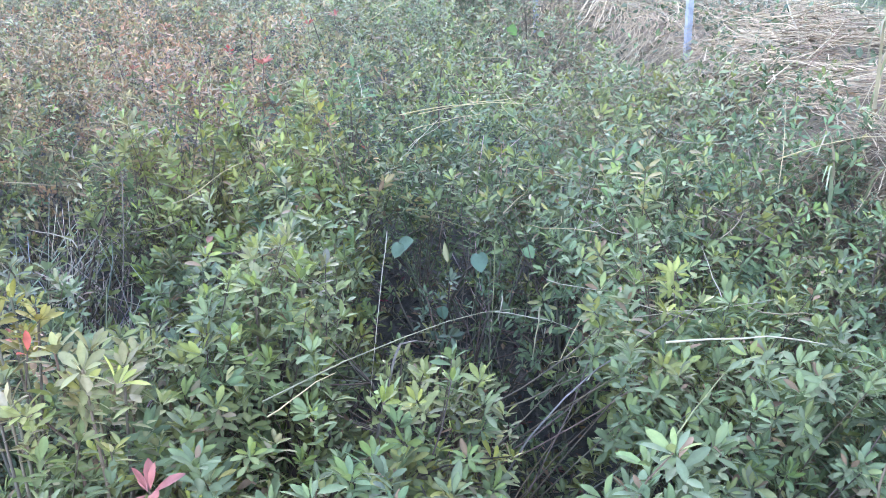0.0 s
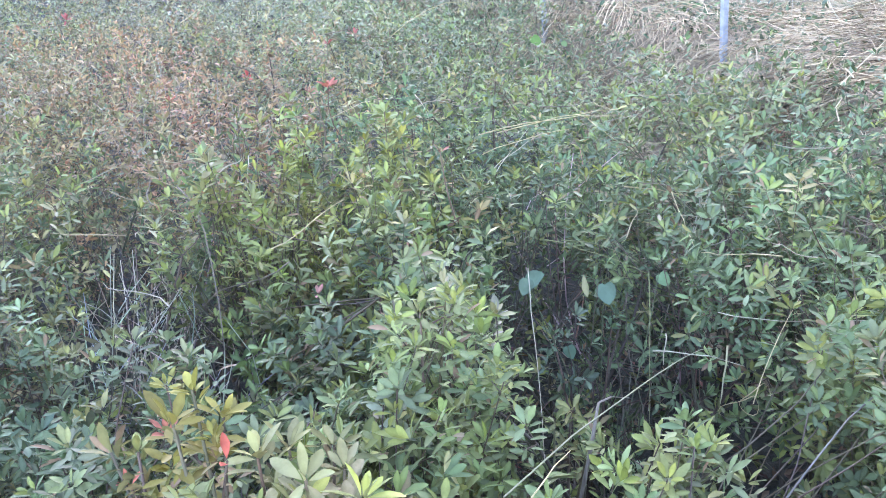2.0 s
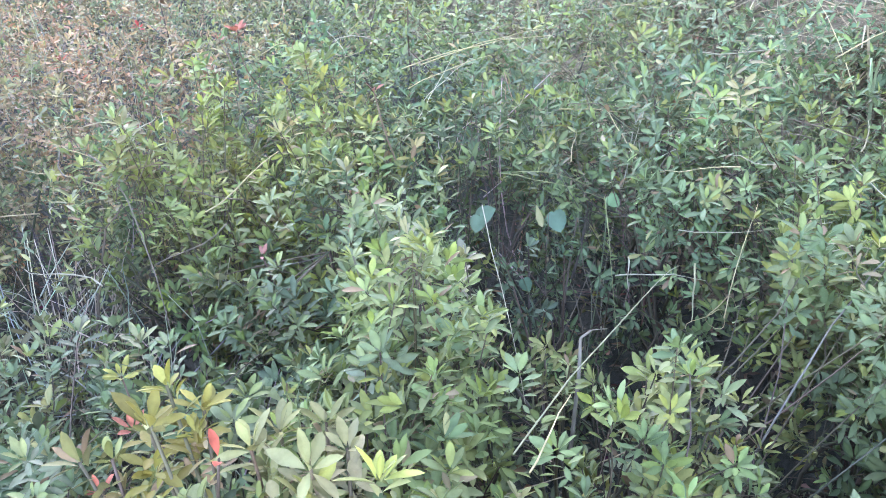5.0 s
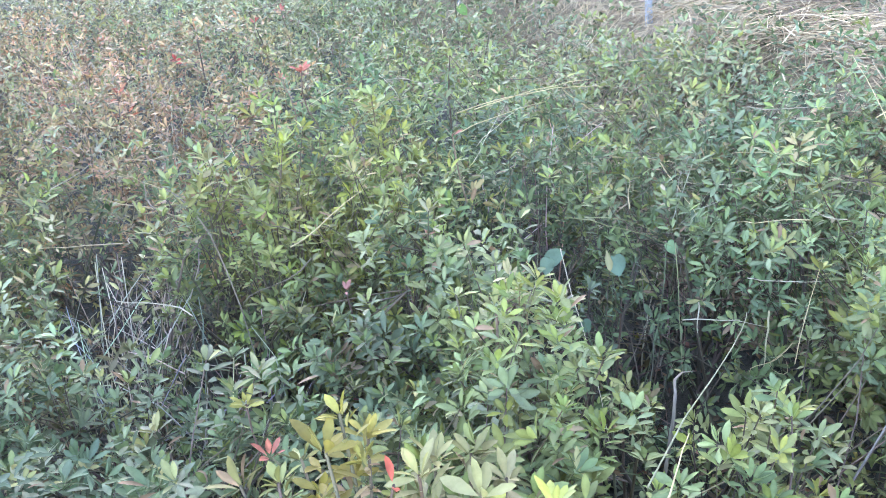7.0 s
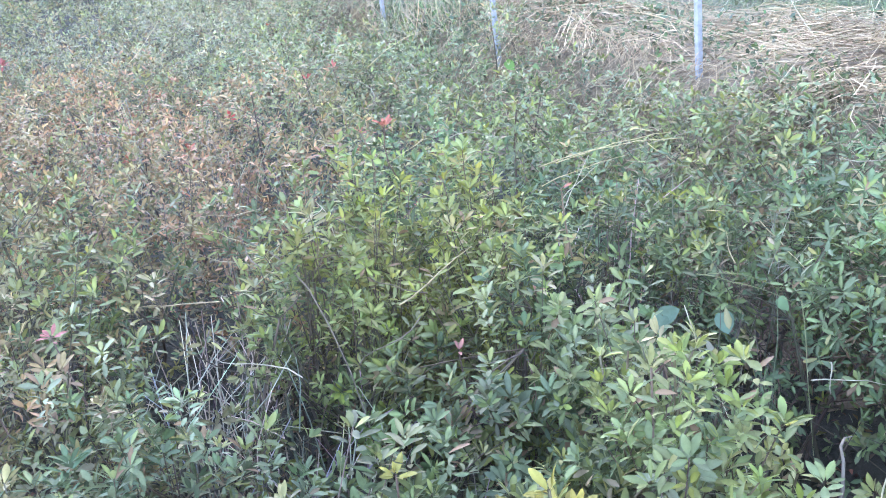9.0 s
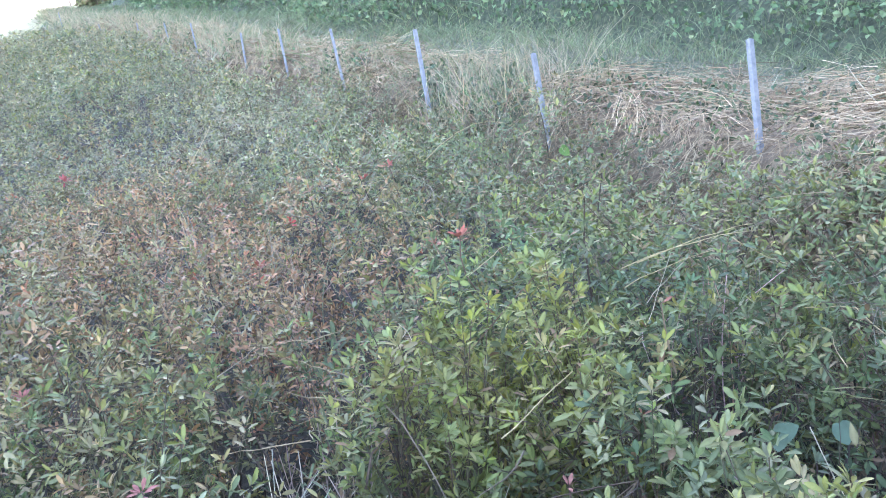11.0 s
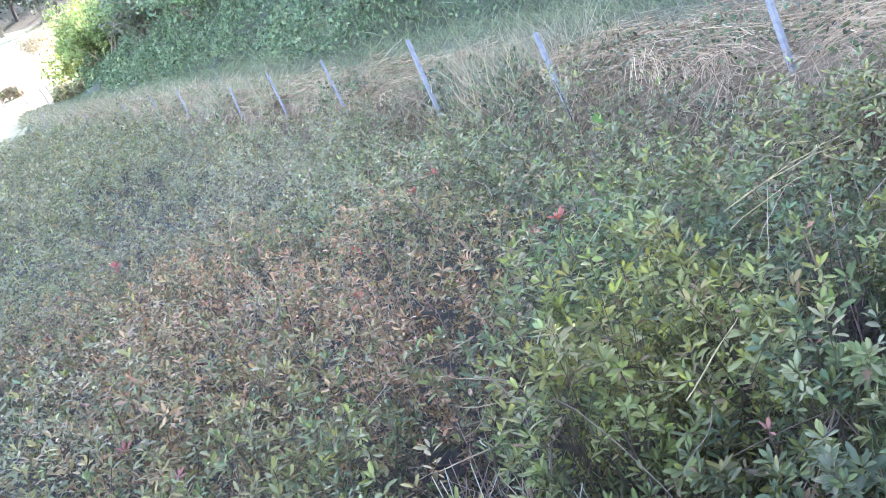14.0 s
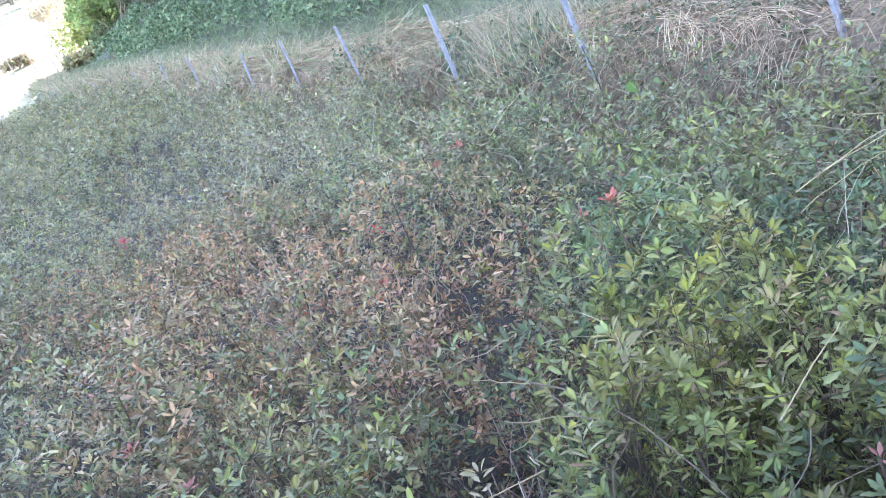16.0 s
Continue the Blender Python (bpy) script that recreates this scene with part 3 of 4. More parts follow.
# place along the fence, height of the top, sideways lean in degrees
for u, top, lean in ((-1.55, 1.16, 1.0), (0.0, 1.30, 0.5), (1.56, 1.40, -2.0), (3.04, 1.71, -0.5), (4.57, 1.91, -3.0), (6.08, 2.09, -1.0), (7.63, 2.23, 2.5),
                     (9.84, 2.63, -1.0), (11.48, 2.84, -3.0), (13.92, 3.16, -2.0), (18.67, 3.74, -3.0), (26.63, 5.1, -2.0)):
    x, y = xy(u, 0.0)
    z = float(ground(x, y)) - 0.25
    angle_post(top - z, lean, 0.0, x, y, z, 0.027 if u < 3.5 else 0.02)


# ---- straw along the fence ----
def straw_bank():
    """Sheaves of cut straw thrown over one another, each with its own lie, and loose stalks sticking out."""
    sr = np.random.default_rng(12)
    mats, each = 1500, 30
    mu = np.where(sr.uniform(size=mats) < 0.64, -3.6 + 8.4 * sr.uniform(0, 1, mats) ** 1.1, 4.6 + 19 * sr.uniform(0, 1, mats) ** 1.5)
    mu = np.where(np.arange(mats) < 120, -3.4 - 4.5 * sr.uniform(size=mats), mu)
    edge = -0.55 * step(0.6, -1.6, mu)
    mv = edge - 0.24 + (1.38 - edge * 0.6) * sr.beta(1.0, 1.25, mats)
    mv = np.where(sr.uniform(size=mats) < 0.3, edge + sr.uniform(-0.34, 0.12, mats), mv)
    keep = ((mu < 1.8) | (mu > 3.6) | (sr.uniform(size=mats) < 0.45))
    mu, mv = mu[keep], mv[keep]
    m = len(mu)
    n = m * each
    of = np.repeat(np.arange(m), each)
    loose = sr.uniform(size=n) < 0.25
    turn = (0.5 * sr.normal(size=m)).clip(-0.95, 0.95)[of] + np.where(loose, 1.2, 0.45) * sr.normal(size=n)
    lift = (sr.uniform(0, 1, m) ** 2 * 0.17)[of] * sr.uniform(0.3, 1, n)
    tone = (1 + 0.26 * sr.normal(size=m)).clip(0.45, 1.5)[of]
    pitch = (0.12 * sr.normal(size=m))[of] + np.where(loose, 0.25, 0.07) * sr.normal(size=n)
    u = mu[of] + 0.12 * sr.normal(size=n)
    v = mv[of] + 0.045 * sr.normal(size=n)
    x, y = xy(u, v)
    front = (v < -0.55 * step(0.6, -1.6, u) + 0.12)
    L = sr.uniform(0.13, 0.46, n) * np.where(front, 0.6, 1.0) * np.where(loose, 0.8, 1.0) * (1 + 0.02 * u.clip(0))
    wx, wy = DX * np.cos(turn) + DY * np.sin(turn), DY * np.cos(turn) - DX * np.sin(turn)
    k = 4
    s = np.linspace(-0.5, 0.5, k)[None]
    bend = ((0.25 * sr.normal(size=m))[of] + 0.15 * sr.normal(size=n))[:, None] * (s ** 2)
    px = x[:, None] + wx[:, None] * s * L[:, None] - wy[:, None] * bend * L[:, None] * 2
    py = y[:, None] + wy[:, None] * s * L[:, None] + wx[:, None] * bend * L[:, None] * 2
    under = ground(px, py)
    droop = 0.28 * L[:, None] * sr.uniform(0.2, 1.0, (n, 1)) * s ** 2
    pz = 0.45 * under + 0.55 * ground(x, y)[:, None] + 0.035 + lift[:, None] + pitch[:, None] * s * L[:, None] - droop
    pts = np.stack([px, py, np.maximum(pz, under + 0.004)], -1)
    base = np.array([(0.265, 0.2, 0.125), (0.21, 0.15, 0.092), (0.125, 0.083, 0.05), (0.3, 0.242, 0.158)])[sr.choice(4, n, p=[0.38, 0.25, 0.15, 0.22])]
    C = np.clip(base * tone[:, None] * (1 + 0.15 * sr.normal(size=(n, 1))), 0.03, 0.8)
    W = sr.uniform(0.0016, 0.0046, n) * (1 + 0.16 * u.clip(0))
    side = np.array((0, 0, 1)) + 0.6 * sr.normal(size=(n, 3))
    tagged(part("straw_mulch", ribbons(pts, W, C, side), STRAW), "tan cut straw heaped along the fence line", "straw", kind="stuff")


straw_bank()


# ---- grass strip, bank ----
def grass(name, words, u, v, low, high, width, colours, lean=0.35, limp=0.3):
    n = len(u)
    x, y = xy(u, v)
    z = ground(x, y)
    H = rng.uniform(low, high, n)
    a = np.stack([x, y, z - 0.01], -1)
    tilt = rng.normal(size=(n, 2)) * lean
    way = np.stack([tilt[:, 0], tilt[:, 1], np.ones(n)], -1)
    fall = np.stack([tilt[:, 0], tilt[:, 1], np.full(n, -0.5)], -1) * limp
    s = np.linspace(0, 1, 4)[None, :, None]
    pts = a[:, None] + way[:, None] * s * H[:, None, None] + fall[:, None] * s ** 2 * H[:, None, None] * 1.6
    c = np.array(colours)[rng.integers(0, len(colours), n)] * (1 + 0.2 * rng.normal(size=(n, 1)))
    tagged(part(name, ribbons(pts, width, np.clip(c, 0.01, 0.7)), BLADE), words, "grass", kind="stuff")


n = 16000
u = -5 + 40 * rng.uniform(0, 1, n) ** 1.5
v = 0.6 + 2.4 * rng.uniform(0, 1, n)
grass("grass_strip", "soft grey-green grass between straw and bank", u, v, 0.08, 0.27, 0.0035 + 0.0011 * u.clip(0),
      [(0.11, 0.14, 0.07), (0.09, 0.125, 0.06), (0.14, 0.155, 0.085), (0.16, 0.15, 0.095)], 0.45, 0.4)
n = 9000
u = 8 + 27 * rng.uniform(0, 1, n)
v = -0.4 + 1.6 * rng.uniform(0, 1, n)
grass("rough_grass", "pale rough grass along the far fence line", u, v, 0.12, 0.4, 0.005 + 0.0007 * u,
      [(0.17, 0.18, 0.1), (0.3, 0.25, 0.165), (0.27, 0.23, 0.15), (0.13, 0.16, 0.08)])
n = 950
u = 1.6 + 2.2 * rng.beta(1.6, 1.6, n)
v = -0.15 + 1.3 * rng.uniform(0, 1, n)
grass("tall_grass", "tall pale grass and stalks standing between straw heaps", u, v, 0.2, 0.55, 0.005 + 0 * u,
      [(0.12, 0.14, 0.08), (0.21, 0.185, 0.125), (0.095, 0.12, 0.065), (0.25, 0.21, 0.145)], 0.24, 0.25)
n = 2000
u = 3.6 + 5.4 * rng.uniform(0, 1, n)
u = u[wave(u, 0 * u, 4.0, 3) > -0.5]
n = len(u)
v = -0.35 + 1.5 * rng.uniform(0, 1, n)
grass("weedy_grass", "thin weedy grass growing through the straw", u, v, 0.08, 0.34, 0.006 + 0.0005 * u,
      [(0.14, 0.17, 0.08), (0.24, 0.21, 0.13), (0.11, 0.15, 0.07)], 0.4, 0.35)
n = 10000
u = -5 + 40 * rng.uniform(0, 1, n) ** 1.2
v = 2.2 + 1.2 * rng.uniform(0, 1, n) ** 1.5
grass("bank_grass", "soft green grass hanging on the foot of the bank", u, v, 0.10, 0.32, 0.005 + 0.0009 * u.clip(0),
      [(0.13, 0.17, 0.085), (0.16, 0.185, 0.10), (0.10, 0.14, 0.07)], 0.3, 0.45)


def bank_leaves():
    n = 175000
    u = -5 + 50 * rng.uniform(0, 1, n) ** 1.9
    v = 2.5 + (4.6 + 0.16 * u.clip(0)) * rng.uniform(0, 1, n)
    foot = 2.5 + 0.35 * wave(u, 0 * u, 0.7, 3) + 0.15 * np.maximum(u - 34, 0) ** 2
    v = v + foot - 2.5
    clump = wave(u, v, 1.6, 2) + 0.7 * wave(u, v, 3.7, 5)
    keep = rng.uniform(-1.4, 1.1, n) < clump
    u, v, clump = u[keep], v[keep], clump[keep]
    n = len(u)
    x, y = xy(u, v)
    z = ground(x, y) + (0.05 + 0.27 * (clump + 1.0).clip(0)) * rng.uniform(0.3, 1.0, n)
    P = np.stack([x, y, z], -1)
    out = np.array([-DY * 0.7, DX * 0.7, 0.7])
    N = out[None] + 0.55 * rng.normal(size=(n, 3))
    D = rng.normal(size=(n, 3)) + (0, 0, -0.5)
    L = rng.uniform(0.03, 0.07, n) * (1 + 0.05 * u.clip(0))
    base = np.array([(0.105, 0.16, 0.08), (0.072, 0.118, 0.06), (0.142, 0.195, 0.095), (0.175, 0.205, 0.105)])[rng.choice(4, n, p=[0.4, 0.3, 0.2, 0.1])]
    C = np.clip(base * (1 + 0.2 * rng.normal(size=(n, 1))), 0.01, 0.6)
    tagged(part("bank_creepers", blades(P, D, N, L, L * 0.72, C), BROAD), "dense green creepers covering the steep bank", "creepers", kind="stuff")


bank_leaves()


# ---- single stems lying in and on the bushes ----
def dry_stem(points, radius, colour, words, name="dry_grass_stem"):
    """A bent dry stem through a few points."""
    P = np.array(points, float)
    t = np.linspace(0, 1, len(P))
    q = np.linspace(0, 1, 7)
    deg = min(len(P) - 1, 3)
    pts = np.stack([np.polyval(np.polyfit(t, P[:, k], deg), q) for k in range(3)], -1)
    pts[1:-1] += 0.0012 * rng.normal(size=(5, 3))
    ob = part(name, tubes(pts[None], np.array([radius * 0.42]), np.array([radius * 0.2]), np.array([colour]), 5), STRAW)
    return tagged(ob, words, "stem")


def arched(start, end, arch):
    """Points from start to end, bowed up or down in the middle."""
    a, b = np.array(start), np.array(end)
    return [a + (b - a) * t + np.array([0.3 * arch, 0, arch]) * 4 * t * (1 - t) for t in (0, 0.33, 0.67, 1)]


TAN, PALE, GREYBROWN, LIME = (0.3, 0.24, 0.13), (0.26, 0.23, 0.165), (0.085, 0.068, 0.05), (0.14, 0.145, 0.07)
LYING = "dry tan grass stem lying across the azaleas"
# lying over the field
for start, end, arch, radius, colour, words in (
    ((-0.13, 2.42, 0.875), (0.25, 2.48, 0.885), 0.017, 0.0035, TAN, LYING),
    ((-0.08, 2.46, 0.87), (0.235, 2.50, 0.9), 0.008, 0.0035, TAN, LYING),
    ((0.145, 2.436, 0.893), (0.245, 2.38, 0.82), -0.007, 0.003, TAN, LYING),
    ((-0.12, 2.45, 0.82), (0.1, 2.44, 0.87), 0.005, 0.003, TAN, LYING),
    ((-0.1, 2.36, 0.8), (0.03, 2.42, 0.87), 0.005, 0.0025, PALE, LYING),
    ((-0.12, 2.3, 0.78), (0.0, 2.45, 0.88), -0, 0.0025, PALE, LYING),
    ((0.18, 2.19, 0.775), (0.32, 2.17, 0.748), 0.003, 0.0035, TAN, LYING),
    ((0.285, 2.18, 0.757), (0.262, 1.925, 0.705), -0.001, 0.003, TAN, LYING),
    ((0.27, 2.08, 0.73), (0.42, 1.98, 0.72), 0.005, 0.002, PALE, LYING),
    ((-0.06, 1.70, 0.815), (0.13, 1.735, 0.722), 0.006, 0.0026, LIME, LYING),
    ((-0.03, 1.72, 0.805), (0.11, 1.74, 0.745), 0.012, 0.0022, LIME, LYING),
    ((-0.66, 2.24, 0.9), (-0.63, 2.02, 0.84), 0.02, 0.002, PALE, LYING),
    ((-0.75, 2.23, 0.88), (-0.66, 2.15, 0.88), 0.005, 0.002, PALE, LYING),
    ((0.78, 2.12, 0.8), (1.12, 2.25, 0.82), 0.02, 0.004, TAN, LYING),
    ((0.75, 2.0, 0.76), (0.88, 2.38, 0.9), 0.01, 0.003, TAN, LYING),
):
    dry_stem(arched(start, end, arch), radius, colour, words)
# round the gap
STALK = "broken pale dry stalk caught in the bushes"
for points, radius, colour, words in (
    (((0.11, 1.645, 0.619), (0.16, 1.65, 0.611), (0.21, 1.65, 0.599), (0.27, 1.65, 0.575)), 0.0034, PALE, STALK),
    (((0.123, 1.61, 0.665), (0.121, 1.606, 0.65), (0.119, 1.602, 0.632), (0.117, 1.60, 0.613)), 0.0034, PALE, STALK),
    (((-0.19, 1.04, 0.75), (-0.03, 1.23, 0.752), (0.085, 1.38, 0.727), (0.205, 1.6, 0.637)), 0.0027, (0.15, 0.145, 0.09), "long pale green stem leaning over the gap"),
    (((-0.085, 1.27, 0.55), (-0.058, 1.29, 0.66), (-0.04, 1.32, 0.70), (0.012, 1.38, 0.672)), 0.0075, (0.115, 0.098, 0.076), "thick bent grey-brown branch at the edge of the gap"),
    (((-0.094, 1.673, 0.775), (-0.098, 1.60, 0.72), (-0.102, 1.50, 0.65), (-0.108, 1.41, 0.56)), 0.0024, PALE, "thin white dry stalk hanging in the gap"),
    (((0.185, 1.49, 0.69), (0.182, 1.487, 0.66), (0.177, 1.482, 0.63), (0.172, 1.478, 0.60)), 0.0042, (0.22, 0.2, 0.12), "short pale stalk standing beside the gap"),
    (((0.112, 1.68, 0.75), (0.11, 1.66, 0.68), (0.104, 1.64, 0.60), (0.095, 1.61, 0.50)), 0.0024, LIME, "thin yellow-green stem standing in the gap"),
    (((-0.02, 2.04, 0.31), (0.03, 2.0, 0.40), (0.07, 1.95, 0.47), (0.11, 1.90, 0.545)), 0.007, GREYBROWN, "slanting brown branch deep in the gap"),
    (((0.10, 1.19, 0.52), (0.20, 1.205, 0.665), (0.30, 1.27, 0.712), (0.385, 1.30, 0.755)), 0.004, (0.1, 0.09, 0.078), "bare grey branch rising through the bushes"),
    (((0.205, 1.60, 0.70), (0.26, 1.585, 0.69), (0.33, 1.56, 0.69), (0.42, 1.52, 0.70)), 0.0024, PALE, LYING),
    (((0.22, 1.47, 0.60), (0.26, 1.51, 0.66), (0.30, 1.55, 0.70), (0.34, 1.60, 0.72)), 0.0022, TAN, LYING),
    (((0.30, 1.33, 0.76), (0.36, 1.37, 0.73), (0.43, 1.40, 0.70), (0.50, 1.44, 0.67)), 0.0026, PALE, LYING),
    (((0.34, 1.44, 0.69), (0.40, 1.41, 0.71), (0.46, 1.38, 0.73), (0.54, 1.36, 0.75)), 0.0022, PALE, LYING),
    (((0.33, 1.16, 0.77), (0.40, 1.165, 0.772), (0.47, 1.175, 0.77), (0.55, 1.18, 0.755)), 0.0046, PALE, LYING),
    (((-0.18, 1.02, 0.74), (-0.155, 1.05, 0.745), (-0.13, 1.09, 0.75), (-0.11, 1.12, 0.75)), 0.0028, TAN, LYING),
    (((0.3, 0.98, 0.72), (0.335, 1.02, 0.745), (0.37, 1.06, 0.76), (0.4, 1.1, 0.76)), 0.003, LIME, LYING),
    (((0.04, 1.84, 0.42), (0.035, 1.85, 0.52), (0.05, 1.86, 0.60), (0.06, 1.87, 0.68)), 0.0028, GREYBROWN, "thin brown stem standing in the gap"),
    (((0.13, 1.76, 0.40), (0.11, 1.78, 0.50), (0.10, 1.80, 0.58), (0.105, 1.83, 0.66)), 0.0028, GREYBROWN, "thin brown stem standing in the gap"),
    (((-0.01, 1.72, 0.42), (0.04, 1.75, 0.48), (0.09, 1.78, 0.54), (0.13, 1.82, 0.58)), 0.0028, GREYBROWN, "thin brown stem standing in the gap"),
):
    dry_stem(points, radius, colour, words)
# farther off
for start, end, arch, radius, colour, words in (
    ((-0.85, 5.6, 1.05), (-0.7, 6.31, 1.24), 0.005, 0.005, PALE, "leaning pale dry stalk among the azaleas"),
    ((-0.52, 5.5, 1.05), (-0.7, 6.31, 1.24), 0.005, 0.005, PALE, "leaning pale dry stalk among the azaleas"),
    ((-0.4, 4.25, 1.02), (0.05, 4.35, 1.08), 0.09, 0.004, TAN, LYING),
    ((-0.3, 2.87, 0.94), (-0.25, 2.6, 0.9), 0.01, 0.003, PALE, LYING),
    ((-0.8, 2.14, 0.86), (-0.62, 1.66, 0.66), 0.06, 0.0045, GREYBROWN, "bare brown branch slanting among the bushes"),
    ((-0.66, 2.22, 0.88), (-0.5, 1.95, 0.8), 0.02, 0.0035, GREYBROWN, "bare brown branch slanting among the bushes"),
    ((-1.52, 5.0, 1.12), (-1.52, 6.2, 1.32), -0.02, 0.005, TAN, "leaning pale dry stalk among the azaleas"),
    ((-1.17, 5.3, 1.1), (-1.2, 5.4, 1.36), 0.02, 0.004, TAN, "leaning pale dry stalk among the azaleas"),
):
    dry_stem(arched(start, end, arch), radius, colour, words)


# loose fine twigs and stems caught here and there in the canopy
loose = np.random.default_rng(5)
for count, x0, x1, y0, y1, length, upright in ((24, -0.3, 0.75, 2.0, 3.0, 0.17, 0.3), (7, 0.2, 0.6, 1.3, 2.0, 0.14, 0.3), (14, -1.0, 0.5, 3.0, 4.4, 0.22, 0.6), (20, -2.6, -0.5, 3.2, 6.5, 0.3, 0.8), (14, -1.1, -0.4, 1.7, 2.4, 0.16, 0.6)):
    for k in range(count):
        x, y = loose.uniform(x0, x1), loose.uniform(y0, y1)
        if uv(x, y)[1] > -0.3:
            continue
        z = float(crown(x, y)) + loose.uniform(-0.05, 0.02)
        turn, up = loose.uniform(0, 6.28), upright * loose.uniform(-0.3, 1.0)
        long = length * loose.uniform(0.5, 1.2)
        d = np.array([math.cos(turn) * math.cos(up), math.sin(turn) * math.cos(up), math.sin(up)]) * long
        kink = loose.normal(size=3) * 0.035 * long
        p = np.array([x, y, z])
        dry_stem((p - d * 0.5, p - d * 0.1 + kink, p + d * 0.25 - kink * 0.3, p + d * 0.5), loose.uniform(0.0016, 0.003) * (1 + 0.12 * y), ((0.2, 0.16, 0.1), (0.22, 0.19, 0.14), GREYBROWN, (0.24, 0.195, 0.11))[k % 4], "thin dry stem caught in the azalea leaves")


def curled_tendril(x, y, z):
    """A dry grass stem curled into loops."""
    q = np.linspace(0, 1, 26)
    a = q * 9.5
    r = 0.035 * (1 - 0.5 * q)
    pts = np.stack([x + r * np.cos(a) + 0.02 * np.sin(5 * q), y + 0.03 * q + 0.01 * np.sin(2.3 * a), z + r * 0.75 * np.sin(a + 0.8 * q) - 0.035 * q], -1)
    tagged(part("dry_tendril", tubes(pts[None], np.array([0.0011]), np.array([0.0007]), np.array([TAN]), 4), STRAW), "curled pale dry tendril hanging in the bushes", "tendril")


curled_tendril(0.245, 1.555, 0.565)


# ---- dead twig tangles in the gaps ----
def dead_twigs(x, y, spread, count, height, colour=(0.2, 0.167, 0.13)):
    foot = float(ground(x, y))
    thing = new("dead_twig_clump")
    thing.location = (x, y, foot)
    for k in range(count):
        a = np.array([[rng.normal() * spread * 0.45, rng.normal() * spread * 0.45, -0.03]])
        b = a + np.array([[rng.normal() * spread, rng.normal() * spread, height * rng.uniform(0.7, 1.08)]])
        c = shade(colour, 1, 0.3)
        groups = [tubes(curve_pts(a, b, 0.0, 6, 0.05), np.array([0.0024]), np.array([0.001]), c, 4)]
        for f in range(2):
            m = a + (b - a) * rng.uniform(0.5, 0.85)
            e = m + np.array([[rng.normal() * 0.07, rng.normal() * 0.07, rng.uniform(0.03, 0.14)]])
            groups.append(tubes(curve_pts(m, e, 0.0, 3, 0.008), np.array([0.0016]), np.array([0.0008]), c, 3))
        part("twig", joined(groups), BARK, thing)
    tagged(thing, "bare grey dead twigs standing in a gap between azaleas", "twigs", "dead twig clumps")


dead_twigs(-0.93, 2.02, 0.10, 20, 0.53, (0.25, 0.215, 0.18))
dead_twigs(-0.72, 1.80, 0.09, 13, 0.5, (0.24, 0.205, 0.17))
dead_twigs(-0.82, 1.96, 0.1, 6, 0.5)
dead_twigs(-0.96, 2.2, 0.08, 12, 0.52)
dead_twigs(-1.0, 3.45, 0.1, 14, 0.6)
dead_twigs(-1.4, 4.1, 0.12, 16, 0.62)
dead_twigs(0.12, 2.5, 0.08, 12, 0.6)
dead_twigs(0.3, 2.2, 0.08, 10, 0.6)
# Main gap's twigs darkened: shade of the overhanging leaves is put into their bark
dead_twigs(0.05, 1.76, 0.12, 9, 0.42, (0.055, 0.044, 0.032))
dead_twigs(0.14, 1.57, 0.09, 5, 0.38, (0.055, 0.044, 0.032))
dead_twigs(-0.48, 1.43, 0.06, 7, 0.42)


def leaf_litter():
    n = 4200
    x, y = rng.uniform(-1.5, 0.9, n), rng.uniform(0.7, 3.0, n)
    P = np.stack([x, y, ground(x, y) + rng.uniform(0.002, 0.03, n)], -1)
    D = rng.normal(size=(n, 3)) * (1, 1, 0.25)
    L = rng.uniform(0.018, 0.04, n)
    tagged(part("leaf_litter", blades(P, D, rng.normal(size=(n, 3)) * 0.4 + (0, 0, 1), L, L * 0.42, shade((0.075, 0.05, 0.03), n, 0.4)), LEAF), "dry brown fallen leaves on the soil under azaleas", "leaf litter", kind="stuff")


leaf_litter()


# ---- climbing weed with round leaves ----
def round_leaf_weed(leaves, foot_xy, words):
    fx, fy = foot_xy
    foot = float(ground(fx, fy))
    thing = new("round_leaf_weed")
    thing.location = (fx, fy, foot)
    off = np.array([fx, fy, foot])
    for x, y, z, size, way, colour in leaves:
        P = np.array([[x, y, z]]) - off
        D = np.array([way], float)
        g = blades(P - unit(D) * size / 2, D, np.array([[-0.1, -0.75, 0.6]]) + 0.1 * rng.normal(size=(1, 3)), np.array([size]), np.array([size * 0.86]), np.array([colour]), (HEART_P, HEART_F))
        part("leaf", g, BROAD, thing)
        part("stalk", tubes(curve_pts(np.array([[0.0, 0, 0]]), P - unit(D) * size / 2, 0.02, 6, 0.02), np.array([0.0013]), np.array([0.0009]), np.array([(0.07, 0.085, 0.045)]), 4), BARK, thing)
    tagged(thing, words, "weed")


